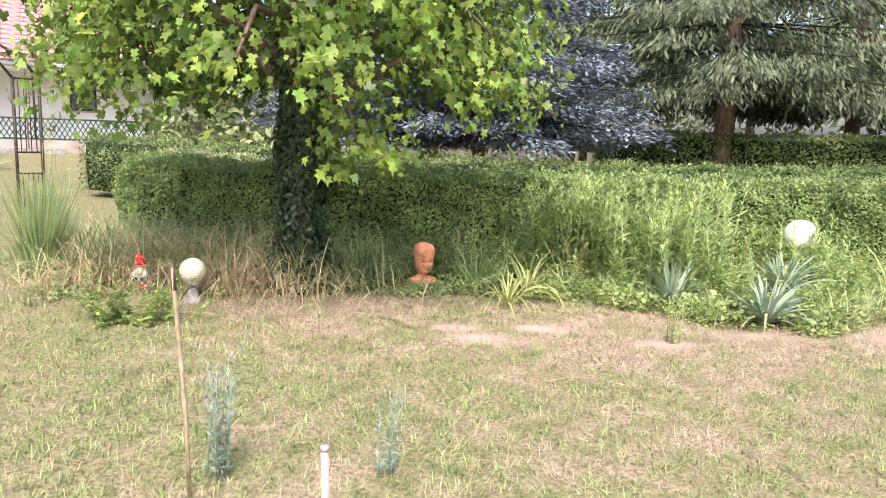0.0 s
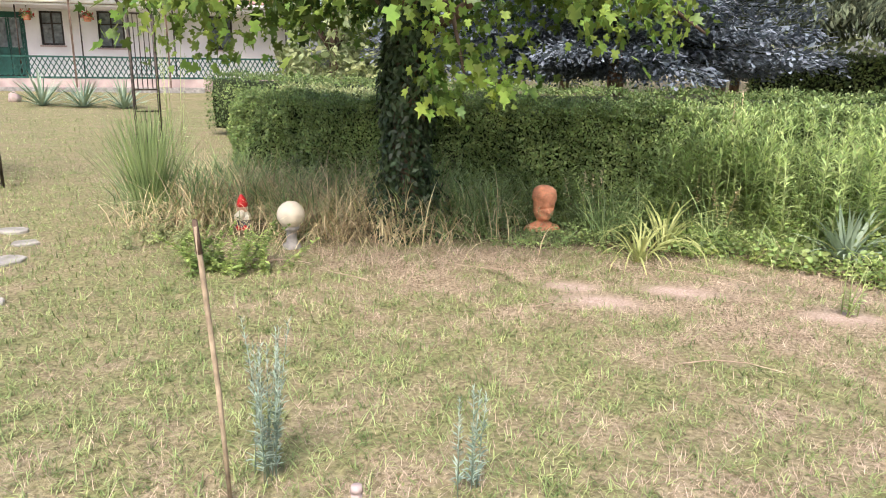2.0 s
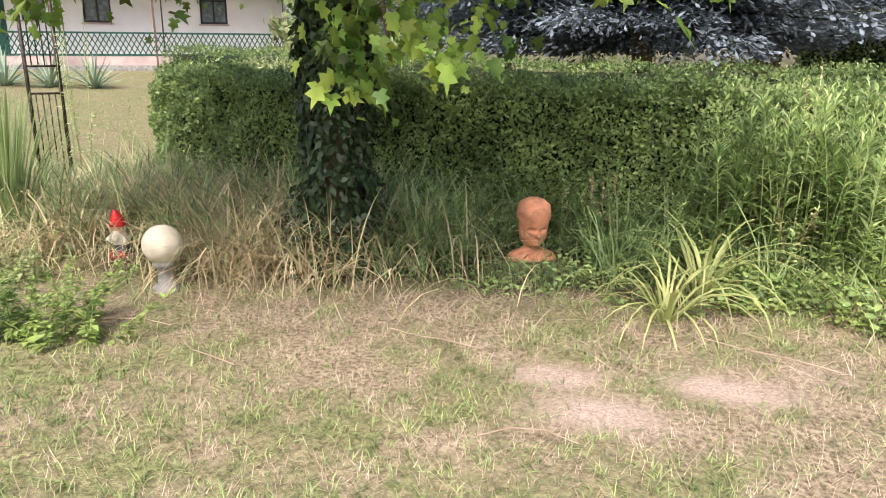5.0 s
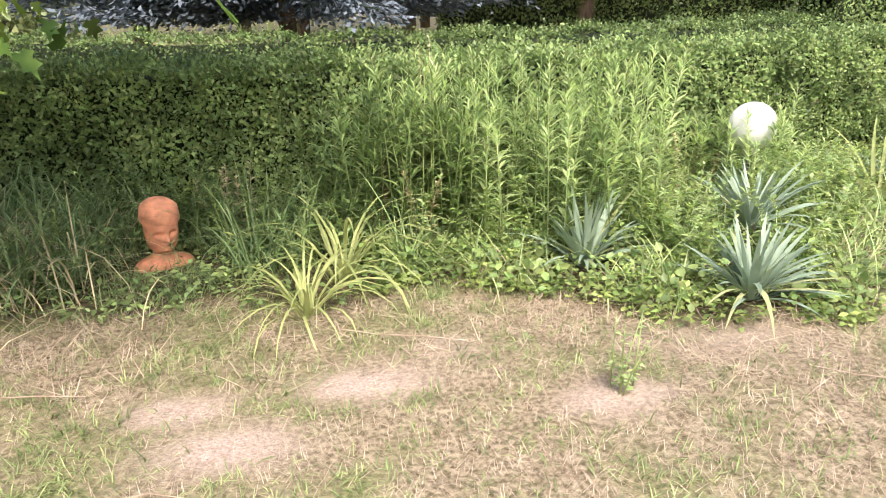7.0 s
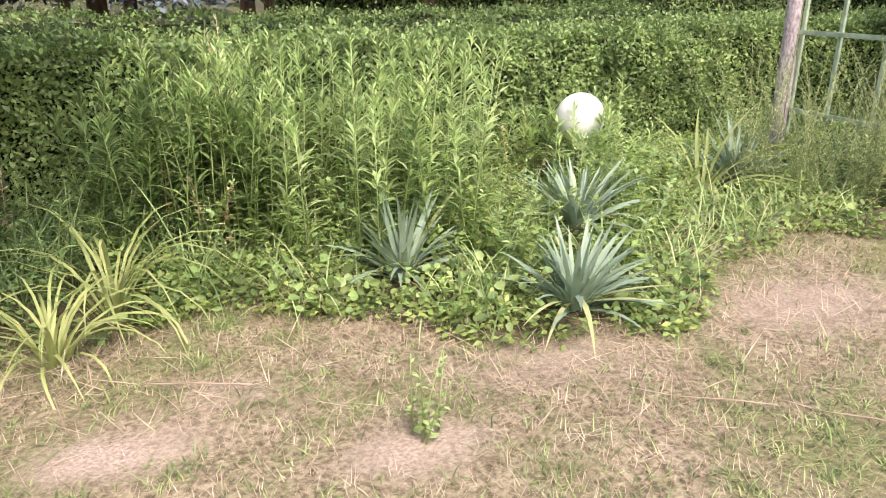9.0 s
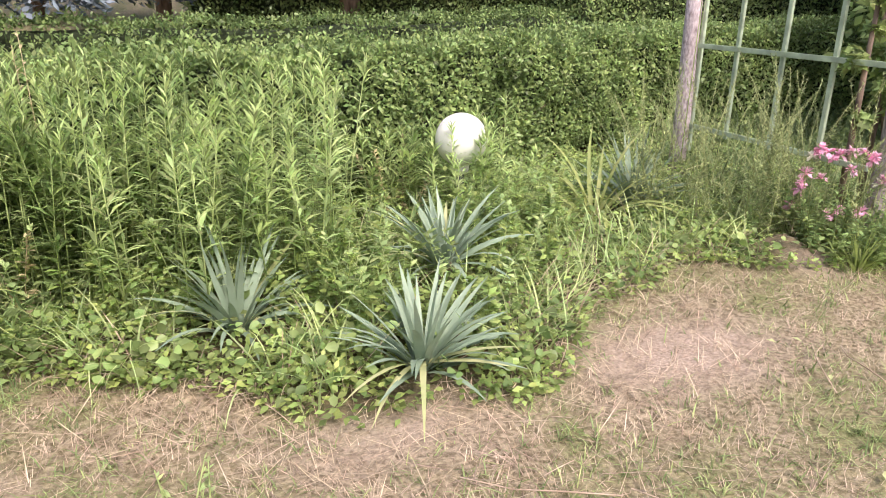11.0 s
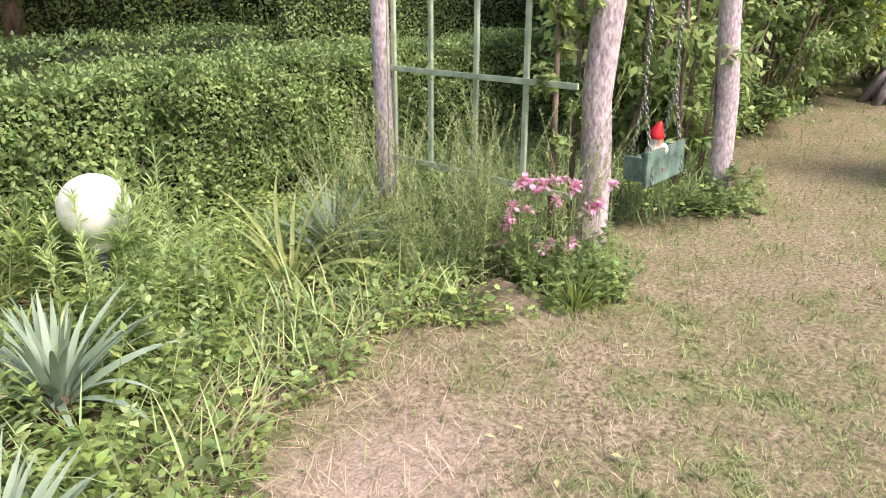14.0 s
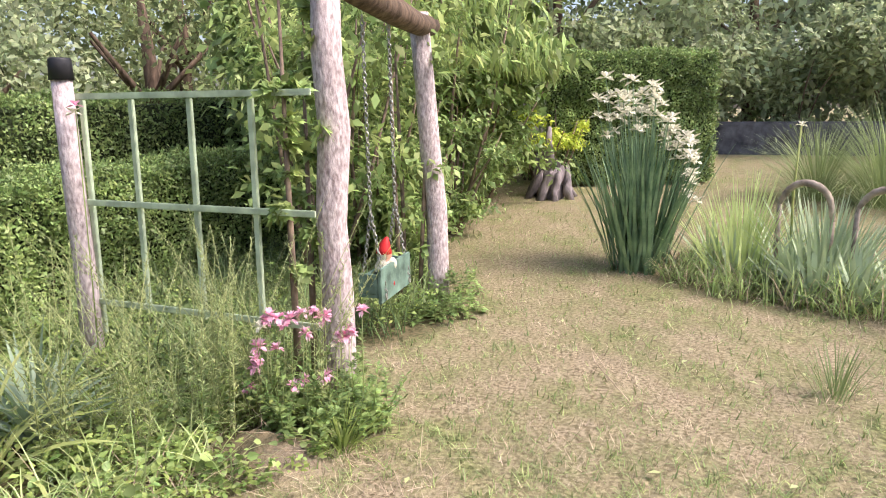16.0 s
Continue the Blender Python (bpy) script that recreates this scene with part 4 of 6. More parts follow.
weeds("seedling_shrub", [(1.90 + rw.normal() * 0.03, 4.26 + rw.normal() * 0.03) for k in range(5)], "small shrub seedling with yellow-green leaves in bare ground", "plant", "golden", 0.34, 20, 0.040, 192, LEAF, 0.004, 0.16)
for x, y, h, s_, n_ in ((-0.64, 1.74, 0.55, 193, 11), (0.08, 1.84, 0.36, 194, 4)):
    weeds("young_conifer", [(x + rw.normal() * 0.024, y + rw.normal() * 0.024) for k in range(n_)], "slender young blue-green conifer growing in the lawn", "plant", "conifer", h, 80, 0.040, s_, LANCE, 0.002, 0.07, 0.6)
weeds("bush", [(7.75 + rw.normal() * 0.16, 5.5 + rw.normal() * 0.14) for k in range(24)], "low dark leafy clump at the foot of the log post", "plant", "hedge", 0.2, 30, 0.07, 195, LEAF, 0.003, 0.6)
weeds("bush", [(8.2 + rw.normal() * 0.12, 5.7 + rw.normal() * 0.12) for k in range(22)], "ivy and weeds round the foot of a log post", "plant", "hedge", 0.30, 30, 0.07, 196, LEAF, 0.003, 0.4)

# rose with pink flowers
rose = weeds("rose_bush", [(5.68 + rw.normal() * 0.17, 5.36 + rw.normal() * 0.14) for k in range(34)], "low rose bush with pink and white flowers by the log post", "flower", "hedge", 0.40, 40, 0.06, 200, LEAF, 0.004, 0.35)
for i, (x, y, z) in enumerate([(5.63, 5.54, 0.58), (5.59, 5.58, 0.57), (5.67, 5.49, 0.57), (5.76, 5.36, 0.56), (5.77, 5.35, 0.58), (5.82, 5.27, 0.46), (5.81, 5.29, 0.45), (5.84, 5.24, 0.47), (5.71, 5.43, 0.49), (5.62, 5.55, 0.42), (5.55, 5.63, 0.34), (5.53, 5.66, 0.23), (5.67, 5.49, 0.21), (5.7, 5.45, 0.24), (5.76, 5.36, 0.25), (5.73, 5.41, 0.02), (5.87, 5.19, 0.59), (5.57, 5.62, 0.44)]):
    flower(rose, x - rose.location.x, y - rose.location.y, z, 0.040 + 0.014 * rw.random(), "pink", 300 + i, 14)
    fast("stalk", *tube([(x - rose.location.x - 0.02, y - rose.location.y, 0.05), (x - rose.location.x, y - rose.location.y, z)], [0.003, 0.002], 4), "broom", rose)
for i, (x, y, z) in enumerate([(5.60, 5.57, 0.60), (5.56, 5.60, 0.55), (5.65, 5.52, 0.54), (5.74, 5.40, 0.60), (5.83, 5.25, 0.50), (5.79, 5.30, 0.43), (5.55, 5.62, 0.38), (5.70, 5.44, 0.60)]):
    flower(rose, x - rose.location.x, y - rose.location.y, z, 0.036 + 0.012 * rw.random(), "whitep" if i % 4 == 1 else "pink", 340 + i, 14)
    fast("stalk", *tube([(x - rose.location.x - 0.02, y - rose.location.y, 0.05), (x - rose.location.x, y - rose.location.y, z)], [0.003, 0.002], 4), "broom", rose)
weeds("bush", [(5.72 + rw.normal() * 0.14, 5.24 + rw.normal() * 0.10) for k in range(26)], "low dark leaves at the foot of the rose", "plant", "hedge", 0.26, 34, 0.055, 660, LEAF, 0.003, 0.5)
# orange seed head over the hedge and brown dead weed heads
orange = weeds("weed", [(1.42, 6.55), (1.46, 6.5)], "tall weed with a rusty orange seed head", "plant", "drygrass", 1.2, 30, 0.05, 210, LEAF, 0.003, 0.03)
for i, (x, y) in enumerate(((0.15, 6.45), (1.25, 6.1), (3.35, 6.75))):
    weeds("weed", [(x + rw.normal() * 0.08, y + rw.normal() * 0.05) for k in range(5)], "patch of withered reddish brown weeds", "plant", "drygrass", 0.55, 50, 0.06, 211 + i, LEAF, 0.003, 0.2)


# ---- ground cover and grass: nobody could count it ----
def scatter(n_, x0, x1, y0, y1, dens):
    x, y = x0 + rng.random(n_) * (x1 - x0), y0 + rng.random(n_) * (y1 - y0)
    k = rng.random(n_) < dens(x, y)
    return x[k], y[k]


# low leaves in the bed
def cover_d(x, y):
    d = bed_depth(x, y)
    hy = np.interp(x, [-3.4, -2.4, -0.5, 2.6, 4.3, 5.6, 6.9, 9], [7.2, 6.95, 6.75, 6.8, 7.35, 8.0, 8.3, 8.3])
    clear = (np.hypot((x + 0.15) / 0.26, (y - 5.92) / 0.22) > 1) & (np.hypot((x + 2.72) / 0.28, (y - 5.15) / 0.35) > 1)
    return clear * np.where(free(x, y, 0.2), 1, 0.25) * (d > -0.05) * (y < hy) * np.where(x > 0.9, 1.0, 0.35) * (1 - np.clip(1.3 * bare(x, y), 0, 1)) * np.where((x > 3.3) & (d < 0.8) & (x < 4.6), 0.55, 1) * np.where(x > 6.3, np.clip((d - 0.25) * 4, 0, 0.5), 1)


x, y = scatter(150000, -3, 9.5, 4.5, 8.2, cover_d)
d = bed_depth(x, y)
P = np.stack([x, y, level(x, y) + 0.02 + rng.random(len(x)) * (0.05 + 0.14 * np.clip(d / 0.5, 0, 1)) * (0.5 + wob(x, y, 3))], 1)
X, Y, Z = frames(norm(rng.standard_normal((len(x), 3)) * np.array([1, 1, 0.3])), norm(np.array([0, -0.25, 1.0])[None] + 0.35 * rng.standard_normal((len(x), 3))))
green_ = (x > 0.9)
for sel, m_ in ((green_, "weed"), (~green_, "hedge")):
    fast("ground_cover", *stamp(*LEAF, P[sel], X[sel], Y[sel], Z[sel], 0.022 + 0.034 * rng.random(sel.sum())), m_, kind="stuff", label="low leafy green ground cover in the flower bed").data.name = "ground_cover"


x, y = scatter(9000, 0.9, 7.0, 4.5, 7.6, cover_d)
P = np.stack([x, y, level(x, y) + 0.05 + 0.13 * rng.random(len(x))], 1)
X, Y, Z = frames(norm(rng.standard_normal((len(x), 3)) * np.array([1, 1, 0.5])), norm(np.array([0, -0.3, 1.0])[None] + 0.6 * rng.standard_normal((len(x), 3))))
big = ([(0, 0, 0), (-0.38, 0.32, 0.10), (-0.30, 0.75, 0.06), (0, 1.0, -0.08), (0.30, 0.75, 0.06), (0.38, 0.32, 0.10)], [(0, 3, 2, 1), (0, 5, 4, 3)])
fast("ground_cover", *stamp(*big, P, X, Y, Z, 0.032 + 0.035 * rng.random(len(x)) ** 2), "hedge", kind="stuff", label="broader dark green leaves among the low ground cover")


def grass(name, x, y, L, W, lean, curl, material, label, seg=2, zoff=0.0):
    N = len(x)
    P = np.stack([x, y, level(x, y) - 0.004 + zoff], 1)
    ob = fast(name, *blades(P, rng.random(N) * 6.283, L * (0.55 + 0.8 * rng.random(N)), W * (0.7 + 0.6 * rng.random(N)),
                            lean[0] + (lean[1] - lean[0]) * rng.random(N), curl[0] + (curl[1] - curl[0]) * rng.random(N), seg), material, kind="stuff", label=label)
    return ob


def tufted(x, y, n_blades, spread):
    """Blades standing in tufts: each place becomes the heart of some blades."""
    x, y = np.repeat(x, n_blades), np.repeat(y, n_blades)
    return x + rng.standard_normal(len(x)) * spread, y + rng.standard_normal(len(x)) * spread


near = lambda x, y: np.exp(-np.maximum(0, np.hypot(x - 1.6, y - 2.8) - 2.9) / 2.2)
lawn = lambda x, y: (bed_depth(x, y) < 0.10) | (x < -2.9)
open_ = lambda x, y: 1 - 0.92 * np.clip(bare(x, y) * 1.3, 0, 1)
x, y = scatter(54000, -7, 9, 0.2, 7.5, lambda x, y: lawn(x, y) * near(x, y) * (1.12 - dryness(x, y)) * open_(x, y))
x, y = tufted(x, y, 7, 0.013)
grass("grass", x, y, 0.056, 0.0046, (0.3, 1.45), (0.2, 1.4), "grass", "short mown green lawn grass")
x, y = scatter(560000, -7, 9, 0.2, 7.5, lambda x, y: lawn(x, y) * near(x, y) * (0.22 + 0.85 * dryness(x, y)) * open_(x, y))
grass("dry_lawn_grass", x, y, 0.055, 0.0036, (0.5, 1.5), (0.0, 0.6), "straw", "dead straw-coloured grass lying in the lawn", 1)
far_ = lambda x, y: (1 - near(x, y)) * np.exp(-np.maximum(0, np.hypot(x - 1.6, y - 2.8) - 6) / 7)
x, y = scatter(200000, -22, 21, 1.0, 16, lambda x, y: (lawn(x, y) | (x > 9)) * far_(x, y) * (1.12 - dryness(x, y)))
grass("grass", x, y, 0.060, 0.012, (0.1, 1.2), (0.2, 1.0), "grass", "mown green lawn grass farther off", 1)
x, y = scatter(200000, -22, 21, 1.0, 16, lambda x, y: (lawn(x, y) | (x > 9)) * far_(x, y) * (0.25 + 0.85 * dryness(x, y)))
grass("dry_lawn_grass", x, y, 0.060, 0.007, (0.4, 1.5), (0.0, 0.6), "straw", "straw-coloured lawn grass farther off", 1)
x, y = scatter(1500, -0.6, 0.3, 5.35, 6.0, lambda x, y: np.hypot((x + 0.15) / 0.36, (y - 5.75) / 0.3) < 1)
grass("grass", x, y, 0.085, 0.006, (0.1, 1.1), (0.3, 1.4), "tallgrass", "short green grass round the terracotta bust", 2)
x, y = scatter(3000, -4.7, -3.0, 5.3, 8.2, lambda x, y: (y > 5.4 + 0.5 * np.abs(x + 3.6)) & (y < 7.6 - 0.9 * np.clip(x + 3.9, 0, 1)))
grass("tall_grass", x, y, 0.42, 0.009, (0.1, 1.0), (0.6, 2.2), "tallgrass", "tall loose grass at the hedge's rounded end", 4)
x, y = scatter(9000, -4.5, -1.6, 5.3, 8.0, lambda x, y: (y > 5.5 + 0.5 * np.abs(x + 3.5)) & (y < 7.6 - 0.9 * np.clip(x + 3.9, 0, 1)))
grass("dry_grass", x, y, 0.48, 0.007, (0.1, 0.9), (0.6, 2.2), "drygrass", "dry brown grass before the hedge's rounded end", 4)
x, y = scatter(12000, -3.2, 5.5, 3.6, 5.6, lambda x, y: (np.abs(bed_depth(x, y) + 0.35) < 0.45) * np.clip(dryness(x, y) * 1.2, 0, 1) * np.where(x < 0, 1, 0.55))
grass("dry_lawn_grass", x, y, 0.13, 0.0034, (1.0, 1.55), (-0.2, 0.4), "straw", "matted straw along the bed's edge", 3, 0.006)
# longer tufts
x, y = scatter(42000, -7, 9, 0.0, 8.5, lambda x, y: lawn(x, y) * near(x, y) * np.clip(wob(x, y, 4.2, 3) * 2.2 - 1.1, 0, 1) * (1 - bare(x, y)))
grass("grass", x, y, 0.085, 0.0052, (0.3, 1.3), (0.4, 1.6), "grass", "longer green tufts in the lawn", 3)
# tall green and dry grass in the bed before the hedge
hy_ = lambda x: np.interp(x, [-3.4, -2.4, -0.5, 2.6, 4.3, 5.6, 6.9, 9], [7.2, 6.95, 6.75, 6.8, 7.35, 8.0, 8.3, 8.3])
x, y = scatter(21000, -4.0, 1.4, 5.3, 7.3, lambda x, y: (np.hypot((x + 0.15) / 0.42, (y - 5.8) / 0.5) > 1) * (np.hypot((x + 2.72) / 0.3, (y - 5.15) / 0.4) > 1) * (bed_depth(x, y) > 0.15) * (y < hy_(x)) * free(x, y, 0.38) * np.where(x < -1.7, 0.45, np.where(x > 0.25, 0.3, 0.8)))
grass("tall_grass", x, y, 0.60, 0.010, (0.05, 0.9), (0.5, 2.2), "dark_weed", "tall dark green grass before the hedge", 5)
x, y = scatter(17000, -4.0, 0.0, 4.9, 7.1, lambda x, y: (bed_depth(x, y) > -0.2) * (y < hy_(x)) * np.clip(1.2 * blob(x, y, -2.3, 5.7, 1.2, 1.0, 3), 0, 1) * np.where((np.hypot(x + 2.08, y - 4.85) < 0.3) | (np.hypot((x + 2.68) / 0.45, (y - 4.98) / 0.62) < 1), 0.04, 1))
grass("dry_grass", x, y, 0.62, 0.0085, (0.05, 1.0), (0.8, 2.7), "drygrass", "tall dry brown grass falling over", 5)
x, y = scatter(7500, 1.0, 5.6, 4.8, 7.2, lambda x, y: free(x, y) * (bare(x, y) < 0.2) * (bed_depth(x, y) > 0.05) * (y < hy_(x)) * 0.8)
grass("tall_grass", x, y, 0.36, 0.008, (0.1, 0.9), (0.4, 1.7), "golden", "loose grass blades among the bed's plants", 5)
x, y = scatter(6000, 1.4, 5.4, 4.9, 6.5, lambda x, y: free(x, y) * (bare(x, y) < 0.2) * (bed_depth(x, y) > 0.0) * 0.6)
grass("dry_grass", x, y, 0.28, 0.006, (0.5, 1.4), (0.2, 1.2), "straw", "pale dry stems lying in the bed", 4)
x, y = scatter(900, -3.2, 6.0, 3.9, 5.6, lambda x, y: (np.abs(bed_depth(x, y)) < 0.5) * 0.8)
grass("dry_grass", x, y, 0.24, 0.004, (1.2, 1.55), (-0.1, 0.2), "straw", "long dry stalks lying along the bed's edge", 3, 0.02)
x, y = scatter(6000, 5.8, 9.5, 5.6, 8.3, lambda x, y: (bed_depth(x, y) > 0.2) * (y < hy_(x)) * 0.8)
grass("tall_grass", x, y, 0.38, 0.010, (0.05, 0.7), (0.5, 1.6), "tallgrass", "shaded grass under the swing's shrubs", 4)


x, y = scatter(5200, 8.2, 10.6, 1.4, 4.1, lambda x, y: np.hypot((x - 9.4 - 0.35 * (y - 2.8)) / 0.75, (y - 2.8) / 1.4) < 0.8 + 0.3 * grain(x, y, 0.3, 4))
grass("tall_grass", x, y, 0.34, 0.012, (0.05, 1.0), (0.4, 1.8), "golden", "loose light green grass filling the iris bed", 4)
x, y = scatter(2200, 8.2, 10.6, 1.4, 4.1, lambda x, y: np.hypot((x - 9.4 - 0.35 * (y - 2.8)) / 0.75, (y - 2.8) / 1.4) < 1.0)
grass("dry_grass", x, y, 0.36, 0.008, (0.2, 1.2), (0.4, 1.6), "straw", "pale dry leaves in the iris bed", 4)

# fallen leaves and loose stalks on the lawn
rl = np.random.default_rng(77)
for k in range(26):
    x, y = 3.6 + 4.6 * rl.random(), 2.4 + 2.9 * rl.random()
    if bed_depth(x, y) > -0.1:
        continue
    lf = group("fallen_leaf", x, y, None, "small pale yellow leaf lying on the mown lawn", "leaf", rz=360 * rl.random())
    q = 0.016 + 0.016 * rl.random()
    fast("blade", [(0, -q, 0.028), (-q * 0.5, 0, 0.036), (0, 0, 0.030), (q * 0.5, 0, 0.037), (0, q, 0.033)], [(0, 2, 4, 1), (0, 3, 4, 2)], "fadeleaf", lf)
for x, y, a, L in ((4.35, 4.35, 50, 0.42), (4.5, 4.3, 75, 0.34), (1.1, 3.2, 5, 0.5), (-1.3, 4.1, 160, 0.4), (-1.9, 4.3, 20, 0.45), (2.9, 4.15, 150, 0.5), (1.1, 4.85, 160, 0.6),
                   (0.2, 3.8, 12, 0.35), (6.9, 4.1, 25, 0.9), (3.3, 3.9, 140, 0.4), (2.5, 5.35, 150, 0.55), (-0.4, 4.6, 170, 0.5)):
    sk = group("dry_stalk", x, y, None, "single pale dry grass stalk lying on the lawn", "grass", rz=a)
    fast("stalk", *tube([(-L / 2, 0, 0.03), (-L / 6, 0.03, 0.05), (L / 6, 0.035, 0.045), (L / 2, -0.02, 0.03)], [0.003, 0.003, 0.0025, 0.0015], 5), "straw", sk)

# ---- shrubs behind the swing ----
def shrub(x, y, h, r, stems, n_, size, material, label, seed, template=LEAF, zmin=0.3, lean=0.25, hang=-0.4, name="shrub"):
    e = group(name, x, y, label=label, category="bush")
    rg = np.random.default_rng(seed)
    tips = []
    for i in range(stems):
        a = i * 2.4 + rg.random()
        b = np.array([0.10 * math.cos(a), 0.10 * math.sin(a), -0.03])
        m1 = b + np.array([math.cos(a), math.sin(a), 0]) * h * lean * 0.5 + np.array([0, 0, h * 0.45])
        m2 = b + np.array([math.cos(a + 0.2), math.sin(a + 0.2), 0]) * h * lean * (0.9 + 0.4 * rg.random()) + np.array([0, 0, h * (0.8 + 0.3 * rg.random())])
        fast("stem", *tube([b, m1, m2], [0.022, 0.017, 0.007], 7, 0.2, i), "branch", e)
        for k in range(9):
            f = 0.12 + 0.88 * rg.random()
            q = (m1 * (1 - (f - 0.45) / 0.55) + m2 * ((f - 0.45) / 0.55)) if f > 0.45 else b + (m1 - b) * f / 0.45
            c_ = rg.random() * 6.283
            tips.append((q, q + np.array([math.cos(c_), math.sin(c_), 0.15 * rg.normal()]) * r * (0.3 + 0.5 * rg.random())))
    P, D = [], []
    m_ = n_ // len(tips)
    for p0, p1 in tips:
        s = rg.random(m_)[:, None]
        P.append(p0[None] * (1 - s) + p1[None] * s + rg.standard_normal((m_, 3)) * 0.10 * r)
        D.append(norm((p1 - p0)[None] * 0.8 / r + rg.standard_normal((m_, 3)) * 0.6 + np.array([0, 0, hang])))
    P, D = np.concatenate(P), np.concatenate(D)
    P[:, 2] = np.maximum(P[:, 2], zmin + 0.2 * rg.random(len(P)))
    X, Y, Z = frames(D, norm(np.array([0, -0.2, 1.0])[None] + 0.5 * rg.standard_normal((len(P), 3))))
    fast("leaves", *stamp(*template, P, X, Y, Z, size * (0.6 + 0.7 * rg.random(len(P)))), material, e, kind="stuff")
    return e


shrub(8.0, 6.75, 2.5, 0.9, 5, 900, 0.11, "peach", "open shrub with leaning brown stems behind the green trellis", 401, lean=0.3, zmin=0.9)
shrub(8.75, 6.75, 2.6, 0.9, 5, 3400, 0.10, "peach", "dense leafy shrub with brown stems behind the swing", 402, zmin=0.3)
shrub(9.3, 7.2, 3.0, 1.2, 5, 7500, 0.13, "peach", "leafy shrub beyond the swing", 403, LANCE, zmin=0.5)
shrub(11.2, 8.4, 3.4, 1.5, 8, 8500, 0.17, "hedge", "big-leaved dark green shrub", 404, LOBED, zmin=0.3)
shrub(13.4, 8.0, 3.6, 1.8, 8, 8500, 0.20, "hedge", "big-leaved dark green shrub by the lawn", 405, LOBED, zmin=0.2)
shrub(10.9, 6.7, 3.4, 1.3, 6, 2600, 0.20, "peach", "small tree with hanging light green leaves over the lawn's edge", 407, ([(0, 0, 0), (-0.14, 0.4, 0.03), (0, 1, -0.1), (0.14, 0.4, 0.03)], [(0, 3, 2, 1)]), zmin=2.0, hang=-1.2, name="small_tree")
shrub(12.0, 6.9, 3.9, 1.5, 6, 3600, 0.24, "peach", "small tree with long hanging light green leaves", 406, ([(0, 0, 0), (-0.14, 0.4, 0.03), (0, 1, -0.1), (0.14, 0.4, 0.03)], [(0, 3, 2, 1)]), zmin=2.0, hang=-1.2, name="small_tree")
for i, (x, y, r_) in enumerate(((12.6, 7.5, 0.6), (13.6, 7.3, 0.7), (14.8, 7.4, 0.6), (15.8, 7.0, 0.6), (12.0, 7.7, 0.5), (16.6, 5.9, 0.4))):
    shrub(x, y, 0.95, r_, 8, 2200, 0.07, "peach" if i % 2 else "golden", "low border shrub at the lawn's far edge", 410 + i, zmin=0.05, lean=0.5)
shrub(14.35, 6.3, 1.3, 0.42, 8, 3000, 0.08, "yellow", "bright yellow-green bush behind the stump", 420, zmin=0.75, lean=0.4)
shrub(6.0, 5.62, 2.2, 0.14, 3, 700, 0.08, "peach", "ivy and hop leaves climbing beside the log post", 421, LOBED, zmin=0.6, lean=0.02)
shrub(8.05, 5.95, 2.4, 0.3, 3, 420, 0.10, "peach", "climber leaves round the second log post", 422, zmin=0.3, lean=0.05)


for i, (x, y, h, r_) in enumerate(((22.0, 4.6, 3.0, 1.6), (22.2, 2.2, 3.2, 1.7), (22.0, -0.2, 3.0, 1.7), (22.3, -2.6, 3.2, 1.7), (22.4, 6.6, 3.2, 1.6))):
    shrub(x, y, h, r_, 7, 4200, 0.20, "woodslight", "dense grey-green shrub over the low wall at the garden's end", 450 + i, zmin=0.2, lean=0.45, hang=-0.2)
for i, (x, y, h, r_) in enumerate(((9.9, 6.85, 1.5, 0.7), (10.9, 6.7, 1.2, 0.6), (8.9, 6.55, 1.2, 0.5), (10.3, 7.6, 2.3, 1.0), (11.6, 7.3, 2.0, 0.9), (12.9, 7.0, 2.3, 1.0))):
    shrub(x, y, h, r_, 7, 8500 if h > 1.6 else 4000, 0.13 if h > 1.6 else 0.08, "hedge", "dense dark green shrub along the lawn's far border", 460 + i, zmin=0.1, lean=0.4, hang=-0.3)


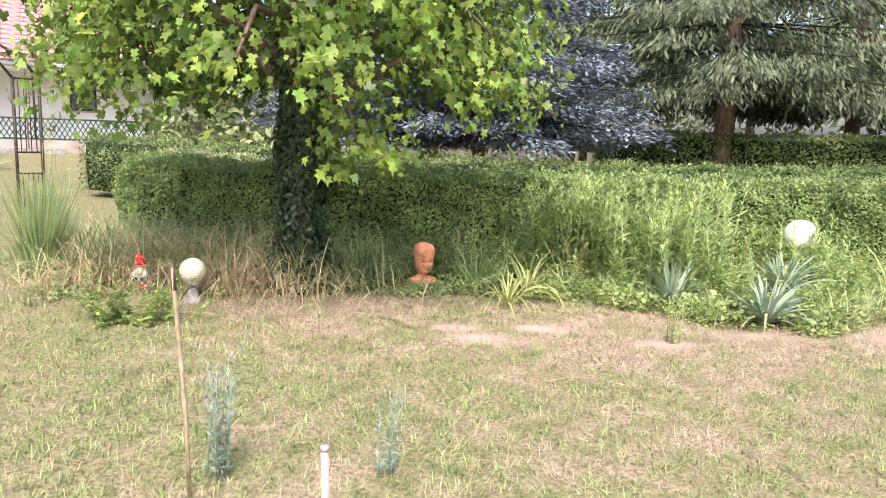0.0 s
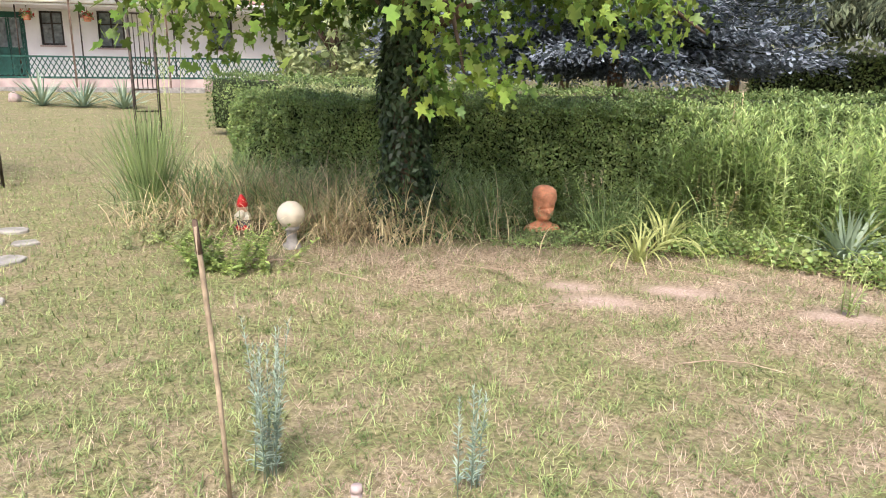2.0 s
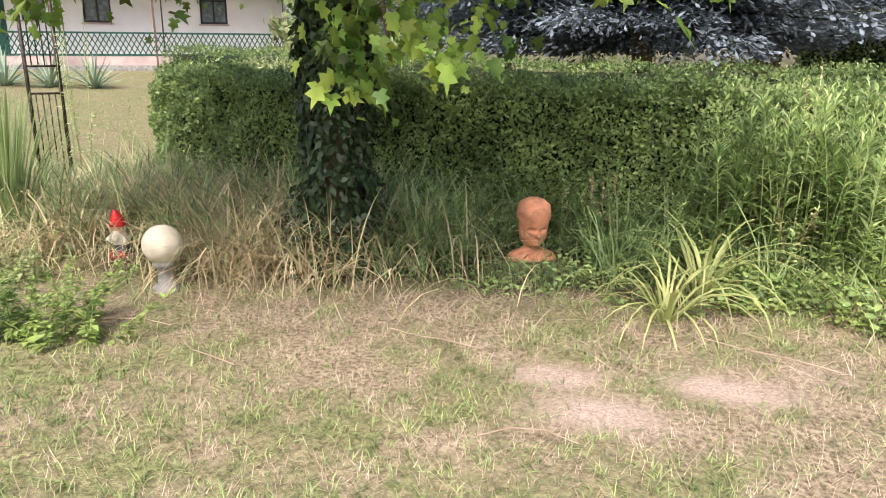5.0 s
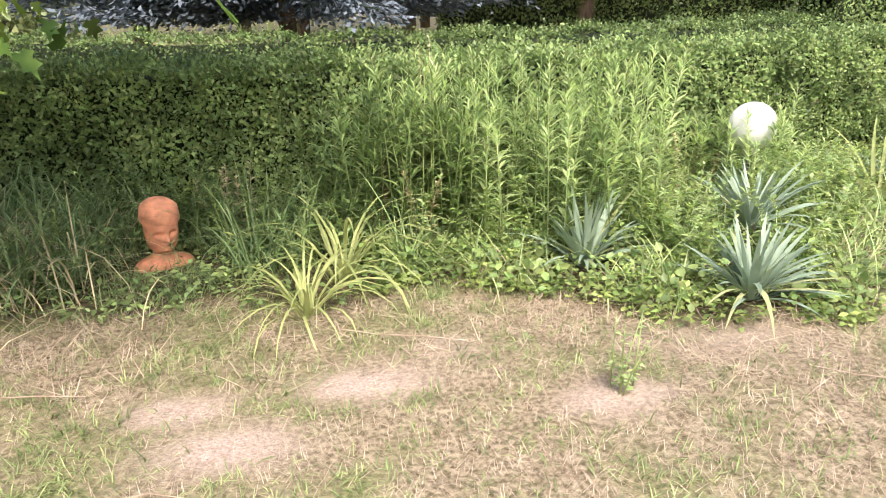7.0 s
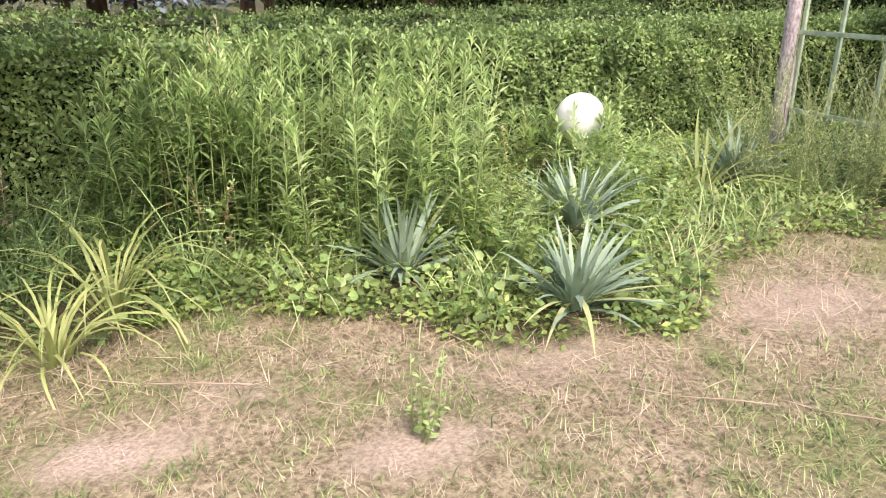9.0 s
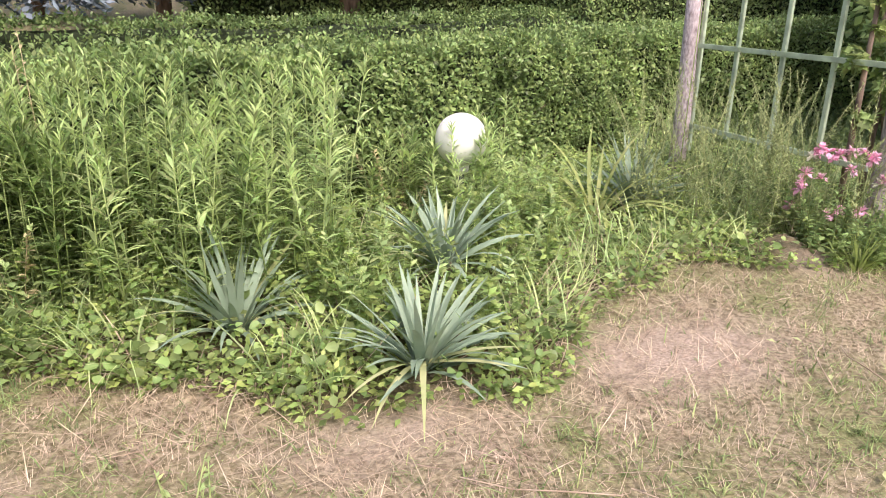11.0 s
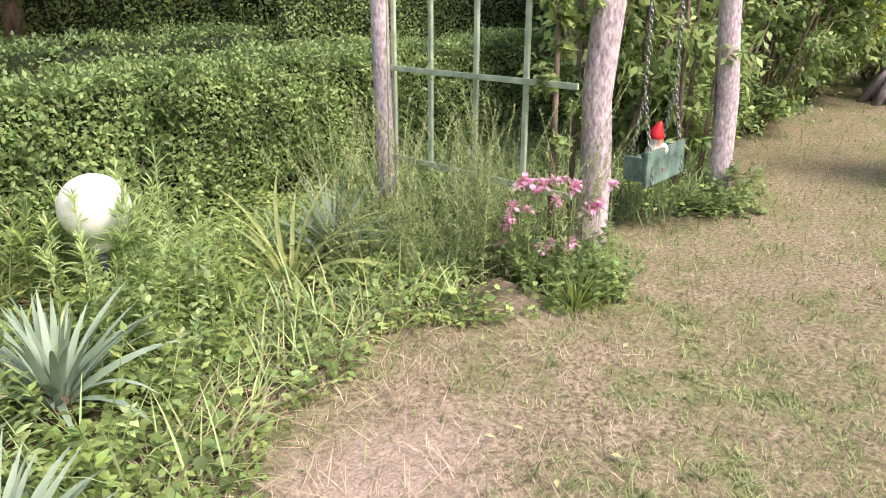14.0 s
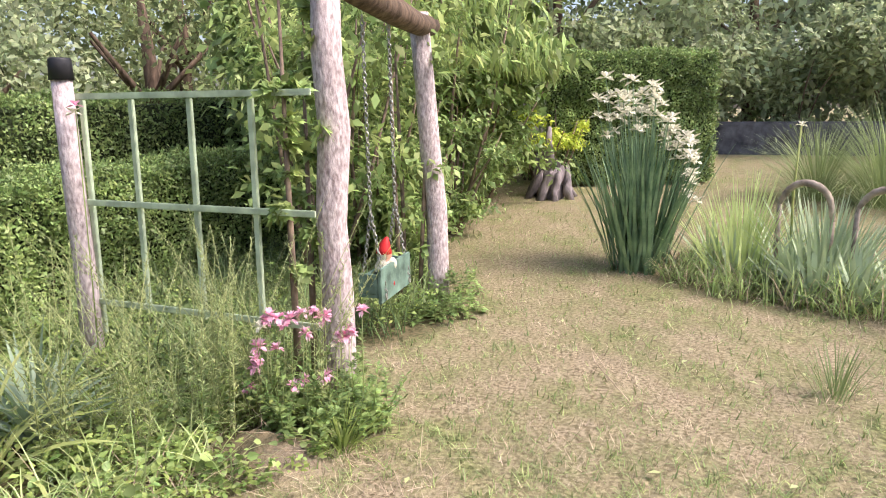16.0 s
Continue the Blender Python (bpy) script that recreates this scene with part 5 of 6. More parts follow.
# ---- bust, gnomes, globes ----
def head_bust(x, y):
    """Plain clay head with a head cloth, one mesh."""
    pz = [0.0, 0.02, 0.045, 0.065, 0.08, 0.095, 0.108, 0.122, 0.142, 0.18, 0.235, 0.27, 0.288, 0.293, 0.32, 0.355, 0.385, 0.41, 0.425, 0.43]
    pr = [0.170, 0.168, 0.150, 0.112, 0.078, 0.060, 0.054, 0.064, 0.080, 0.092, 0.097, 0.099, 0.100, 0.109, 0.112, 0.110, 0.100, 0.076, 0.042, 0.0]
    zs = np.concatenate([np.linspace(0, 0.15, 14), np.linspace(0.156, 0.30, 26), np.linspace(0.31, 0.43, 14)])
    prof = [(float(np.interp(z, pz, pr)), float(z)) for z in zs]
    S = 56
    V = []
    for r, z in prof:
        w_ = min(1.0, max(0.0, (z - 0.06) / 0.07))
        sx, sy = 1.05 * (1 - w_) + 0.98 * w_, 0.62 * (1 - w_) + 1.08 * w_
        for k in range(S):
            a = 2 * math.pi * k / S
            cx, cy = math.cos(a), math.sin(a)
            px, py = r * cx * sx, r * cy * sy
            if cy < -0.15:
                g_ = lambda zc, w, xc, xw: math.exp(-((z - zc) / w) ** 2 - ((px - xc) / xw) ** 2)
                py -= 0.036 * g_(0.206, 0.012, 0, 0.014) + 0.024 * g_(0.228, 0.02, 0, 0.009)
                py -= 0.016 * (g_(0.177, 0.006, 0, 0.024) + g_(0.164, 0.006, 0, 0.020)) + 0.022 * g_(0.142, 0.013, 0, 0.026)
                py += 0.014 * g_(0.1705, 0.003, 0, 0.022)
                py += 0.034 * (g_(0.240, 0.011, 0.036, 0.020) + g_(0.240, 0.011, -0.036, 0.020))
                py -= 0.012 * (g_(0.239, 0.005, 0.036, 0.013) + g_(0.239, 0.005, -0.036, 0.013))
                py -= 0.003 * (g_(0.270, 0.006, 0.034, 0.025) + g_(0.270, 0.006, -0.034, 0.025))
            if z > 0.29:
                f = 1 + 0.016 * math.sin(z * 75 + 5 * cx + 3 * cy) + 0.03 * max(0, cx)
                px, py = px * f, py * f + 0.01
            V.append((px, py, z))
    n_ = len(prof)
    F = [(i * S + k, i * S + (k + 1) % S, (i + 1) * S + (k + 1) % S, (i + 1) * S + k) for i in range(n_ - 1) for k in range(S)]
    # finer rows over the face
    ob = fast("statue", V, F, "terra", label="terracotta head-and-shoulders bust with a wrapped head cloth, set in the grass", smooth=True)
    ob.matrix_world = pose(x, y, level(x, y) - 0.012, 6, 0, 30)
    return tagged(ob, category="statue")


head_bust(-0.20, 6.14)


def gnome(x, y, z, s, rz, label):
    prof = [(0, 0), (0.055, 0), (0.06, 0.02), (0.05, 0.05), (0.062, 0.09), (0.06, 0.13), (0.042, 0.155), (0.046, 0.175), (0.048, 0.20), (0.052, 0.205), (0.045, 0.23), (0.03, 0.27), (0.014, 0.30), (0.0, 0.31)]
    S = 20
    V = [(r * math.cos(6.283 * k / S) * (1.1 if zz < 0.14 else 1), r * math.sin(6.283 * k / S) - (0.02 * max(0, (zz - 0.25) / 0.06)), zz) for r, zz in prof for k in range(S)]
    F = [(i * S + k, i * S + (k + 1) % S, (i + 1) * S + (k + 1) % S, (i + 1) * S + k) for i in range(len(prof) - 1) for k in range(S)]
    bV, bF = [], []
    for i in range(6):                      # beard, arms and boots as rounded lumps
        cx, cy, cz, rr = [(0, -0.045, 0.135, 0.036), (0, -0.052, 0.11, 0.022), (0.05, -0.03, 0.11, 0.022), (-0.05, -0.03, 0.11, 0.022), (0.028, -0.045, 0.015, 0.024), (-0.028, -0.045, 0.015, 0.024)][i]
        o = len(V)
        for a_ in range(7):
            for k in range(10):
                th, ph = math.pi * a_ / 6, 6.283 * k / 10
                V.append((cx + rr * math.sin(th) * math.cos(ph), cy + rr * math.sin(th) * math.sin(ph), cz + rr * 1.2 * math.cos(th)))
        F += [(o + a_ * 10 + k, o + a_ * 10 + (k + 1) % 10, o + (a_ + 1) * 10 + (k + 1) % 10, o + (a_ + 1) * 10 + k) for a_ in range(6) for k in range(10)]
    ob = fast("garden_gnome", np.array(V) * s, F, "red", label=label, smooth=True)
    for m_ in ("whitep", "skin", "stone"):
        ob.data.materials.append(M[m_])
    nb = (len(prof) - 1) * S
    idx = []
    for f in range(len(F)):
        if f < nb:
            row = f // S
            k = f % S
            face = 11 <= k <= 18
            idx.append(0 if row >= 8 else (2 if row in (6, 7) and face else (1 if row in (6, 7) else (1 if row in (4, 5) else (3 if row in (2, 3) else 0)))))
        else:
            j = (f - nb) // 60
            idx.append(1 if j < 2 else (1 if j < 4 else 0))
    ob.data.polygons.foreach_set("material_index", idx)
    ob.matrix_world = pose(x, y, z, 0, 0, rz)
    return tagged(ob, category="garden gnome")


gnome(-2.80, 5.34, 0.0, 1.05, 12, "small garden gnome with red hat and white beard in the weeds")


def globe(x, y, z, r, material, label, ped):
    e = group("globe_lamp", x, y, label=label, category="garden lamp")
    S = 32
    prof = [(r * math.sin(math.pi * i / 20), z + r * -math.cos(math.pi * i / 20)) for i in range(21)]
    lathe("globe", prof, material, e, S)
    if ped:
        lathe("pedestal", [(0.075, -0.02), (0.075, 0.03), (0.045, 0.045), (0.04, z - r - 0.02), (0.062, z - r - 0.01), (0.066, z - r + 0.02), (0.05, z - r + 0.03)], "concrete", e, 20)
    else:
        lathe("collar", [(0.035, z - r - 0.05), (0.05, z - r - 0.03), (0.055, z - r + 0.012), (0.045, z - r + 0.02)], "white", e, 20)
        fast("pole", *tube([(0, 0, -0.05), (0, 0, z - r - 0.02)], [0.022, 0.022], 10), "stone", e)
    return e


globe(-2.09, 4.87, 0.275, 0.112, "globe", "cream ball lamp on a short grey concrete foot", True)
globe(3.72, 6.58, 0.600, 0.162, "globew", "white ball lamp on a post among tall weeds", False)

# ---- stakes and pavers ----
e = group("wooden_stake", -0.70, 1.57, label="thin weathered wooden stake leaning in the lawn", category="stake")
fast("stick", *tube([(0, 0, -0.05), (-0.01, -0.01, 0.4), (-0.035, -0.02, 0.85), (-0.04, -0.03, 0.97)], [0.008, 0.0085, 0.009, 0.007], 7, 0.25, 2), "stick", e)
fast("dark_tip", *tube([(-0.037, -0.022, 0.88), (-0.041, -0.03, 0.99)], [0.0098, 0.008], 7, 0.3, 4), "bark", e)
e = group("wooden_stake", -0.01, 1.0, label="short grey wooden stake in the lawn", category="stake")
fast("stick", *tube([(0, 0, -0.05), (0.005, 0, 0.3), (0, 0, 0.50)], [0.014, 0.014, 0.013], 8, 0.2, 6), "greystick", e)
fast("top", *tube([(0, 0, 0.50), (0, 0, 0.515)], [0.0155, 0.013], 8), "greystick", e)
for i, (x, y, s_) in enumerate(((-4.66, 4.65, 0.2), (-4.22, 4.33, 0.17), (-3.85, 3.75, 0.24), (-3.21, 3.02, 0.15), (-4.3, 3.6, 0.22), (-4.75, 3.1, 0.25))):
    bm = bmesh.new()
    r = bmesh.ops.create_circle(bm, cap_ends=True, segments=9, radius=s_ * 0.72)
    for v in r["verts"]:
        v.co *= 0.8 + 0.35 * rng.random()
        v.co.y *= 0.75
    ex_ = bmesh.ops.extrude_face_region(bm, geom=list(bm.faces))
    bmesh.ops.translate(bm, vec=(0, 0, 0.035), verts=[v for v in ex_["geom"] if isinstance(v, bmesh.types.BMVert)])
    bmesh.ops.recalc_face_normals(bm, faces=list(bm.faces))
    bmesh.ops.bevel(bm, geom=list(bm.edges), offset=0.008, segments=1, affect="EDGES")
    ob = part("stepping_stone", bm, "paver", None, "pale flat stepping stone sunk in the lawn")
    ob.matrix_world = pose(x, y, level(x, y) - 0.012, 0, 0, 40 * i)
    tagged(ob, category="paving stone", group="stepping stones across the lawn")

# ---- swing frame, trellis ----
sw = group("garden_swing_posts", 6.11, 5.48, 0.0, "rustic swing frame of two pale log posts and a log beam", "swing")
ox, oy = 6.11, 5.48
fast("log_post", *tube([(0, 0, -0.1), (0.0, 0, 0.25), (0.02, 0.0, 0.6), (-0.015, 0.01, 1.0), (0.012, -0.01, 1.5), (-0.01, 0, 1.9), (0.0, 0, 2.35)], [0.098, 0.094, 0.088, 0.084, 0.087, 0.081, 0.077], 18, 0.16, 11), "oldwood", sw, smooth=True)
fast("log_post", *tube([(2.07, 0.24, -0.1), (2.07, 0.24, 0.3), (2.09, 0.26, 0.8), (2.06, 0.30, 1.3), (2.05, 0.33, 1.8), (2.02, 0.37, 2.35)], [0.095, 0.090, 0.086, 0.083, 0.078, 0.075], 18, 0.15, 12), "oldwood", sw, smooth=True)
fast("log_beam", *tube([(-0.25, -0.04, 2.30), (0.6, 0.09, 2.27), (1.2, 0.18, 2.25), (1.8, 0.28, 2.24), (2.35, 0.40, 2.28)], [0.075, 0.085, 0.09, 0.085, 0.075], 12, 0.12, 13), "bark", sw, smooth=True)

swing = group("garden_swing", 6.98, 5.62, 0.34, "green painted box swing seat hanging on metal chains", "swing")
box_part("front_board", (-0.14, 0.41, -0.035, -0.01, 0.0, 0.235), "seat", swing, 0.004)
box_part("seat_board", (-0.14, 0.41, -0.008, 0.13, 0.04, 0.065), "seat", swing, 0.004)
box_part("side_board", (-0.14, -0.118, -0.008, 0.13, 0.067, 0.2), "seat", swing, 0.003)
box_part("side_board", (0.388, 0.41, -0.008, 0.13, 0.067, 0.2), "seat", swing, 0.003)
box_part("back_board", (-0.116, 0.386, 0.108, 0.13, 0.067, 0.17), "seat", swing, 0.003)
swing.rotation_euler = (0, radians(-2.2), radians(4))
lk = []
for q in range(12):
    a = 2 * math.pi * q / 12
    lk.append((0.012 * math.cos(a), 0, 0.021 * math.sin(a)))
tv, tf = tube(lk + lk[:1], 0.0042, 5)
link_mesh = None


def chain(a, b, parent):
    global link_mesh
    a, b = Vector(a), Vector(b)
    L = (b - a).length
    q = (b - a).to_track_quat("Z", "Y").to_matrix().to_4x4()
    n_ = int(L / 0.031)
    for i in range(n_):
        if link_mesh is None:
            ob = fast("link", tv, tf, "chain", parent, smooth=True)
            link_mesh = ob.data
        else:
            ob = new("link", link_mesh)
            ob.parent = parent
        ob.matrix_basis = Matrix.Translation(a.lerp(b, (i + 0.5) / n_)) @ q @ pose(0, 0, 0, 0, 0, 90 * (i % 2))


for sx in (-0.07, 0.36):
    ch = new("chain")
    ch.parent = swing
    chain((sx, 0.05, 1.84), (sx, 0.05, 0.62), ch)
    chain((sx, 0.05, 0.61), (sx, -0.045, 0.02), ch)
    chain((sx, 0.05, 0.61), (sx, 0.118, 0.20), ch)
gnome(7.08, 5.67, 0.41, 1.1, 20, "small gnome with a red hat in the green swing")

tr = group("trellis", 5.82, 5.42, 0.0, "pale green painted metal trellis panel with square openings", "trellis")
for y0 in (0.35, 0.74, 1.14, 1.50):
    w = 0.016
    box_part("upright", (-0.012, 0.012, y0 - w, y0 + w, 0.46 if 0 < y0 < 1.45 else 0.3, 1.67), "greenp", tr, 0.003)
for z0 in (0.50, 1.09, 1.69):
    box_part("crossbar", (-0.030, -0.013, -0.02, 1.52, z0 - 0.017, z0 + 0.017), "greenp", tr, 0.003)
e = group("wooden_post", 5.76, 6.97, 0.0, "pale weathered wooden post with a black plastic cap", "post")
fast("log", *tube([(0, 0, -0.1), (0.01, 0, 0.6), (0.0, 0.01, 1.2), (-0.01, 0.01, 1.8)], [0.066, 0.062, 0.058, 0.056], 12, 0.12, 21), "oldwood", e, smooth=True)
lathe("cap", [(0.0, 1.90), (0.055, 1.90), (0.06, 1.89), (0.066, 1.78), (0.058, 1.78)], "black", e, 18, at=(-0.01, 0.01, 0))
fl = group("climbing_rose", 5.70, 6.86, 0.0, "pink and white rose flower on a thin stem at the post", "flower")
fast("stem", *tube([(0, 0, 0), (0.02, 0.01, 0.8), (-0.01, -0.03, 1.62)], [0.005, 0.004, 0.003], 5), "hedge", fl)
flower(fl, -0.01, -0.03, 1.64, 0.05, "pink", 801, 8)
flower(fl, -0.02, -0.02, 1.60, 0.05, "whitep", 802, 8)

# ---- arch, thuja ----
ar = group("rose_arch", -5.8, 6.9, 0.0, "dark rusty metal garden arch with ladder sides and thin rose stems", "garden arch")
A = [np.array(p, float) for p in ((-0.92, -0.72), (-0.56, -0.66), (0.70, 0.10), (0.90, 0.28))]
for a in A:
    fast("upright", *tube([(a[0], a[1], -0.05), (a[0], a[1], 2.0)], [0.018, 0.018], 6), "metal", ar)
for p, q in ((0, 1), (2, 3)):
    for z0 in (0.10, 0.9, 1.15, 2.0):
        fast("crossbar", *tube([(*A[p], z0), (*A[q], z0)], [0.011, 0.011], 5), "metal", ar)
    for k in range(1, 5):
        c_ = A[p] * (1 - k / 5) + A[q] * (k / 5)
        fast("rod", *tube([(*c_, 0.10), (*c_, 0.9)], [0.006, 0.006], 5), "metal", ar)
        fast("rod", *tube([(*c_, 1.15), (*c_, 2.0)], [0.006, 0.006], 5), "metal", ar)
for p, q in ((0, 2), (1, 3)):
    m_ = (A[p] + A[q]) / 2
    fast("hoop", *tube([(*A[p], 2.0), (*(A[p] * 0.9 + A[q] * 0.1), 2.25), (*(A[p] * 0.7 + A[q] * 0.3), 2.45), (*m_, 2.55), (*(A[p] * 0.3 + A[q] * 0.7), 2.45), (*(A[p] * 0.1 + A[q] * 0.9), 2.25), (*A[q], 2.0)], 0.016, 6), "metal", ar)
weeds("climbing_rose", [(-4.75 + rw.normal() * 0.12, 7.15 + rw.normal() * 0.1) for k in range(7)], "thin pale rose climbing the metal arch", "plant", "golden", 2.1, 26, 0.06, 501, LEAF, 0.004, 0.04)
weeds("weed", [(-4.85 + rw.normal() * 0.2, 6.9 + rw.normal() * 0.15) for k in range(12)], "low weeds round the foot of the metal arch", "plant", "broom", 0.3, 26, 0.05, 502, LEAF, 0.003, 0.3)
weeds("weed", [(-6.6 + rw.normal() * 0.2, 6.2 + rw.normal() * 0.12) for k in range(12)], "low weeds at the arch and the thuja", "plant", "broom", 0.2, 26, 0.05, 503, LEAF, 0.003, 0.3)
th = group("thuja", -7.35, 6.15, label="golden green cone-shaped thuja", category="tree")
fast("trunk", *tube([(0, 0, -0.05), (0, 0, 1.5)], [0.05, 0.01], 7), "bark", th)
k = 14000
h = rng.random(k) ** 1.3
a = rng.random(k) * 6.283
r = 0.56 * (1 - h) ** 0.6 * np.minimum(1, 0.55 + h * 4) * (0.75 + 0.25 * rng.random(k)) * (1 + 0.1 * np.sin(a * 5 + h * 9))
P = np.stack([r * np.cos(a), r * np.sin(a), 0.06 + 1.62 * h], 1)
X, Y, Z = frames(norm(np.stack([np.cos(a) * 0.5, np.sin(a) * 0.5, 1 + 0 * a], 1) + 0.4 * rng.standard_normal((k, 3))), norm(np.stack([np.cos(a), np.sin(a), 0 * a], 1) + 0.4 * rng.standard_normal((k, 3))))
fast("crown", *stamp(*LEAF, P, X, Y, Z, 0.032 + 0.028 * rng.random(k)), "thuja", th)

# ---- house ----
hs = new("house")
tagged(hs, "long low white farmhouse with green door and red tiled roof", "house")
ang = math.degrees(math.atan2(0.54, 0.842))
hs.matrix_world = pose(-20.0, 17.3, 0.0, 0, 0, ang)      # x along the front, -y to the garden
PZ, FZ, EZ = 0.70, 1.05, 3.18
openings = [(0.70, 1.27, 1.95, 2.85, "w"), (1.68, 2.66, FZ, 2.95, "d"), (3.07, 3.72, 1.98, 3.0, "w"), (4.70, 5.48, 1.93, 3.05, "w"), (8.0, 8.8, 1.93, 3.0, "w")]
cuts = [0.25]
for o in openings:
    cuts += [o[0], o[1]]
cuts.append(10.6)
for i in range(0, len(cuts) - 1):
    x0, x1 = cuts[i], cuts[i + 1]
    if i % 2 == 0:
        box_part("wall", (x0, x1, 0, 0.3, 0.3, EZ), "wall", hs, 0)
    else:
        o = openings[i // 2]
        if o[2] > FZ:
            box_part("wall", (x0, x1, 0, 0.3, 0.3, o[2]), "wall", hs, 0)
        box_part("wall", (x0, x1, 0, 0.3, o[3], EZ), "wall", hs, 0)
box_part("wall", (10.3, 10.6, 0.301, 5.7, 0.3, EZ), "wall", hs, 0)
box_part("wall", (0.25, 0.55, 0.301, 5.7, 0.3, EZ), "wall", hs, 0)
box_part("wall", (0.25, 10.6, 5.701, 6.0, 0.3, EZ), "wall", hs, 0)
box_part("floor", (0.55, 10.3, 0.3, 5.7, 0.9, 1.0), "brownw", hs)
for x0, x1, z0, z1, kd in openings:
    if kd == "w":
        w = new("window")
        w.parent = hs
        box_part("pane", (x0 + 0.05, x1 - 0.05, 0.13, 0.14, z0 + 0.05, z1 - 0.05), "glass", w, 0)
        for a_, b_, c_, d_ in ((x0, x0 + 0.06, z0, z1), (x1 - 0.06, x1, z0, z1), (x0 + 0.061, x1 - 0.061, z0, z0 + 0.06), (x0 + 0.061, x1 - 0.061, z1 - 0.06, z1),
                               ((x0 + x1) / 2 - 0.025, (x0 + x1) / 2 + 0.025, z0 + 0.061, z1 - 0.061), (x0 + 0.061, x1 - 0.061, z0 + (z1 - z0) * 0.62, z0 + (z1 - z0) * 0.62 + 0.04)):
            box_part("frame", (a_, b_, 0.08, 0.12 if a_ != x0 + 0.061 else 0.119, c_, d_), "dark", w, 0)
        box_part("sill", (x0 - 0.05, x1 + 0.05, -0.06, 0.07, z0 - 0.05, z0 - 0.003), "plinth", w, 0.005)
    else:
        dr_ = new("door")
        dr_.parent = hs
        box_part("frame", (x0, x0 + 0.09, 0.05, 0.14, z0, z1), "dgreen", dr_)
        box_part("frame", (x1 - 0.09, x1, 0.05, 0.14, z0, z1), "dgreen", dr_)
        box_part("frame", (x0 + 0.092, x1 - 0.092, 0.05, 0.14, z1 - 0.18, z1), "dgreen", dr_)
        for s0 in (x0 + 0.10, (x0 + x1) / 2 + 0.005):
            s1 = s0 + (x1 - x0) / 2 - 0.11
            box_part("panel", (s0, s1, 0.08, 0.12, z0, z0 + 0.85), "dgreen", dr_)
            box_part("pane", (s0 + 0.05, s1 - 0.05, 0.09, 0.10, z0 + 0.86, z1 - 0.19), "glass", dr_, 0)
            box_part("stile", (s0, s0 + 0.048, 0.08, 0.12, z0 + 0.852, z1 - 0.185), "dgreen", dr_)
            box_part("stile", (s1 - 0.048, s1, 0.08, 0.12, z0 + 0.852, z1 - 0.185), "dgreen", dr_)
box_part("shutter", (1.38, 1.66, -0.05, -0.015, FZ, 2.9), "dgreen", hs)
box_part("porch_base", (0.2, 10.9, -1.5, -0.002, 0.2, 1.0), "plinth", hs, 0.01)
box_part("step", (-1.0, 7.8, -2.1, -1.502, 0.2, 0.74), "concrete", hs, 0.01)
# roof with rows of tiles
rf_ = bmesh.new()
ridge_y, ridge_z = 3.0, 5.6
for a_, b_ in ((-1.7, 2.92),):
    vs = [rf_.verts.new(p) for p in ((-0.2, -1.7, EZ - 0.05), (11.0, -1.7, EZ - 0.05), (11.0, ridge_y, ridge_z), (-0.2, ridge_y, ridge_z),
                                     (-0.2, -1.7, EZ + 0.07), (11.0, -1.7, EZ + 0.07), (11.0, ridge_y, ridge_z + 0.12), (-0.2, ridge_y, ridge_z + 0.12),
                                     (-0.2, 6.4, EZ), (11.0, 6.4, EZ), (-0.2, 6.4, EZ + 0.12), (11.0, 6.4, EZ + 0.12))]
    for f in ((0, 1, 2, 3)[::-1], (4, 5, 6, 7), (0, 4, 5, 1)[::-1], (0, 3, 7, 4)[::-1], (1, 5, 6, 2)[::-1], (3, 2, 9, 8)[::-1], (7, 6, 11, 10), (8, 9, 11, 10), (2, 6, 11, 9), (3, 8, 10, 7)):
        rf_.faces.new([vs[i] for i in f])
bmesh.ops.recalc_face_normals(rf_, faces=list(rf_.faces))
roof = part("roof", rf_, "tile", hs)
tile_me = None
for r_ in range(14):
    for c_ in range(21):
        f = r_ / 14
        px_, py_, pz_ = -0.15 + c_ * 0.53, -1.72 + f * (ridge_y + 1.7), EZ + 0.09 + f * (ridge_z - EZ + 0.05)
        if tile_me is None:
            ob = part("tile", box(bmesh.new(), 0, 0.52, 0, 0.40, 0, 0.03, 0.008), "tile", roof)
            tile_me = ob.data
        else:
            ob = new("tile", tile_me)
            ob.parent = roof
        ob.matrix_basis = pose(px_, py_, pz_, math.degrees(math.atan2(ridge_z - EZ + 0.05, ridge_y + 1.7)) - 3.0)
box_part("ceiling", (-0.1, 10.9, -1.69, -0.01, EZ - 0.12, EZ - 0.06), "wall", hs)
fast("gutter", *tube([(-0.2, -1.76, EZ + 0.0), (11.0, -1.76, EZ + 0.02)], [0.06, 0.06], 8), "white", hs)
for px_ in (0.5, 2.72, 4.4, 7.0, 10.4):
    fast("porch_post", *tube([(px_, -1.42, 1.0), (px_, -1.42, EZ - 0.08)], [0.022, 0.022], 6), "metal", hs)
rail = new("lattice_rail")
tagged(rail, "dark green wooden lattice rail along the house's porch", "railing")
rail.matrix_world = hs.matrix_world @ pose(0.4, -1.48, 1.0)
box_part("top_rail", (0, 10.3, -0.03, 0.03, 0.60, 0.65), "dgreen", rail)
box_part("bottom_rail", (0, 10.3, -0.03, 0.03, 0.0, 0.05), "dgreen", rail)
lat = None
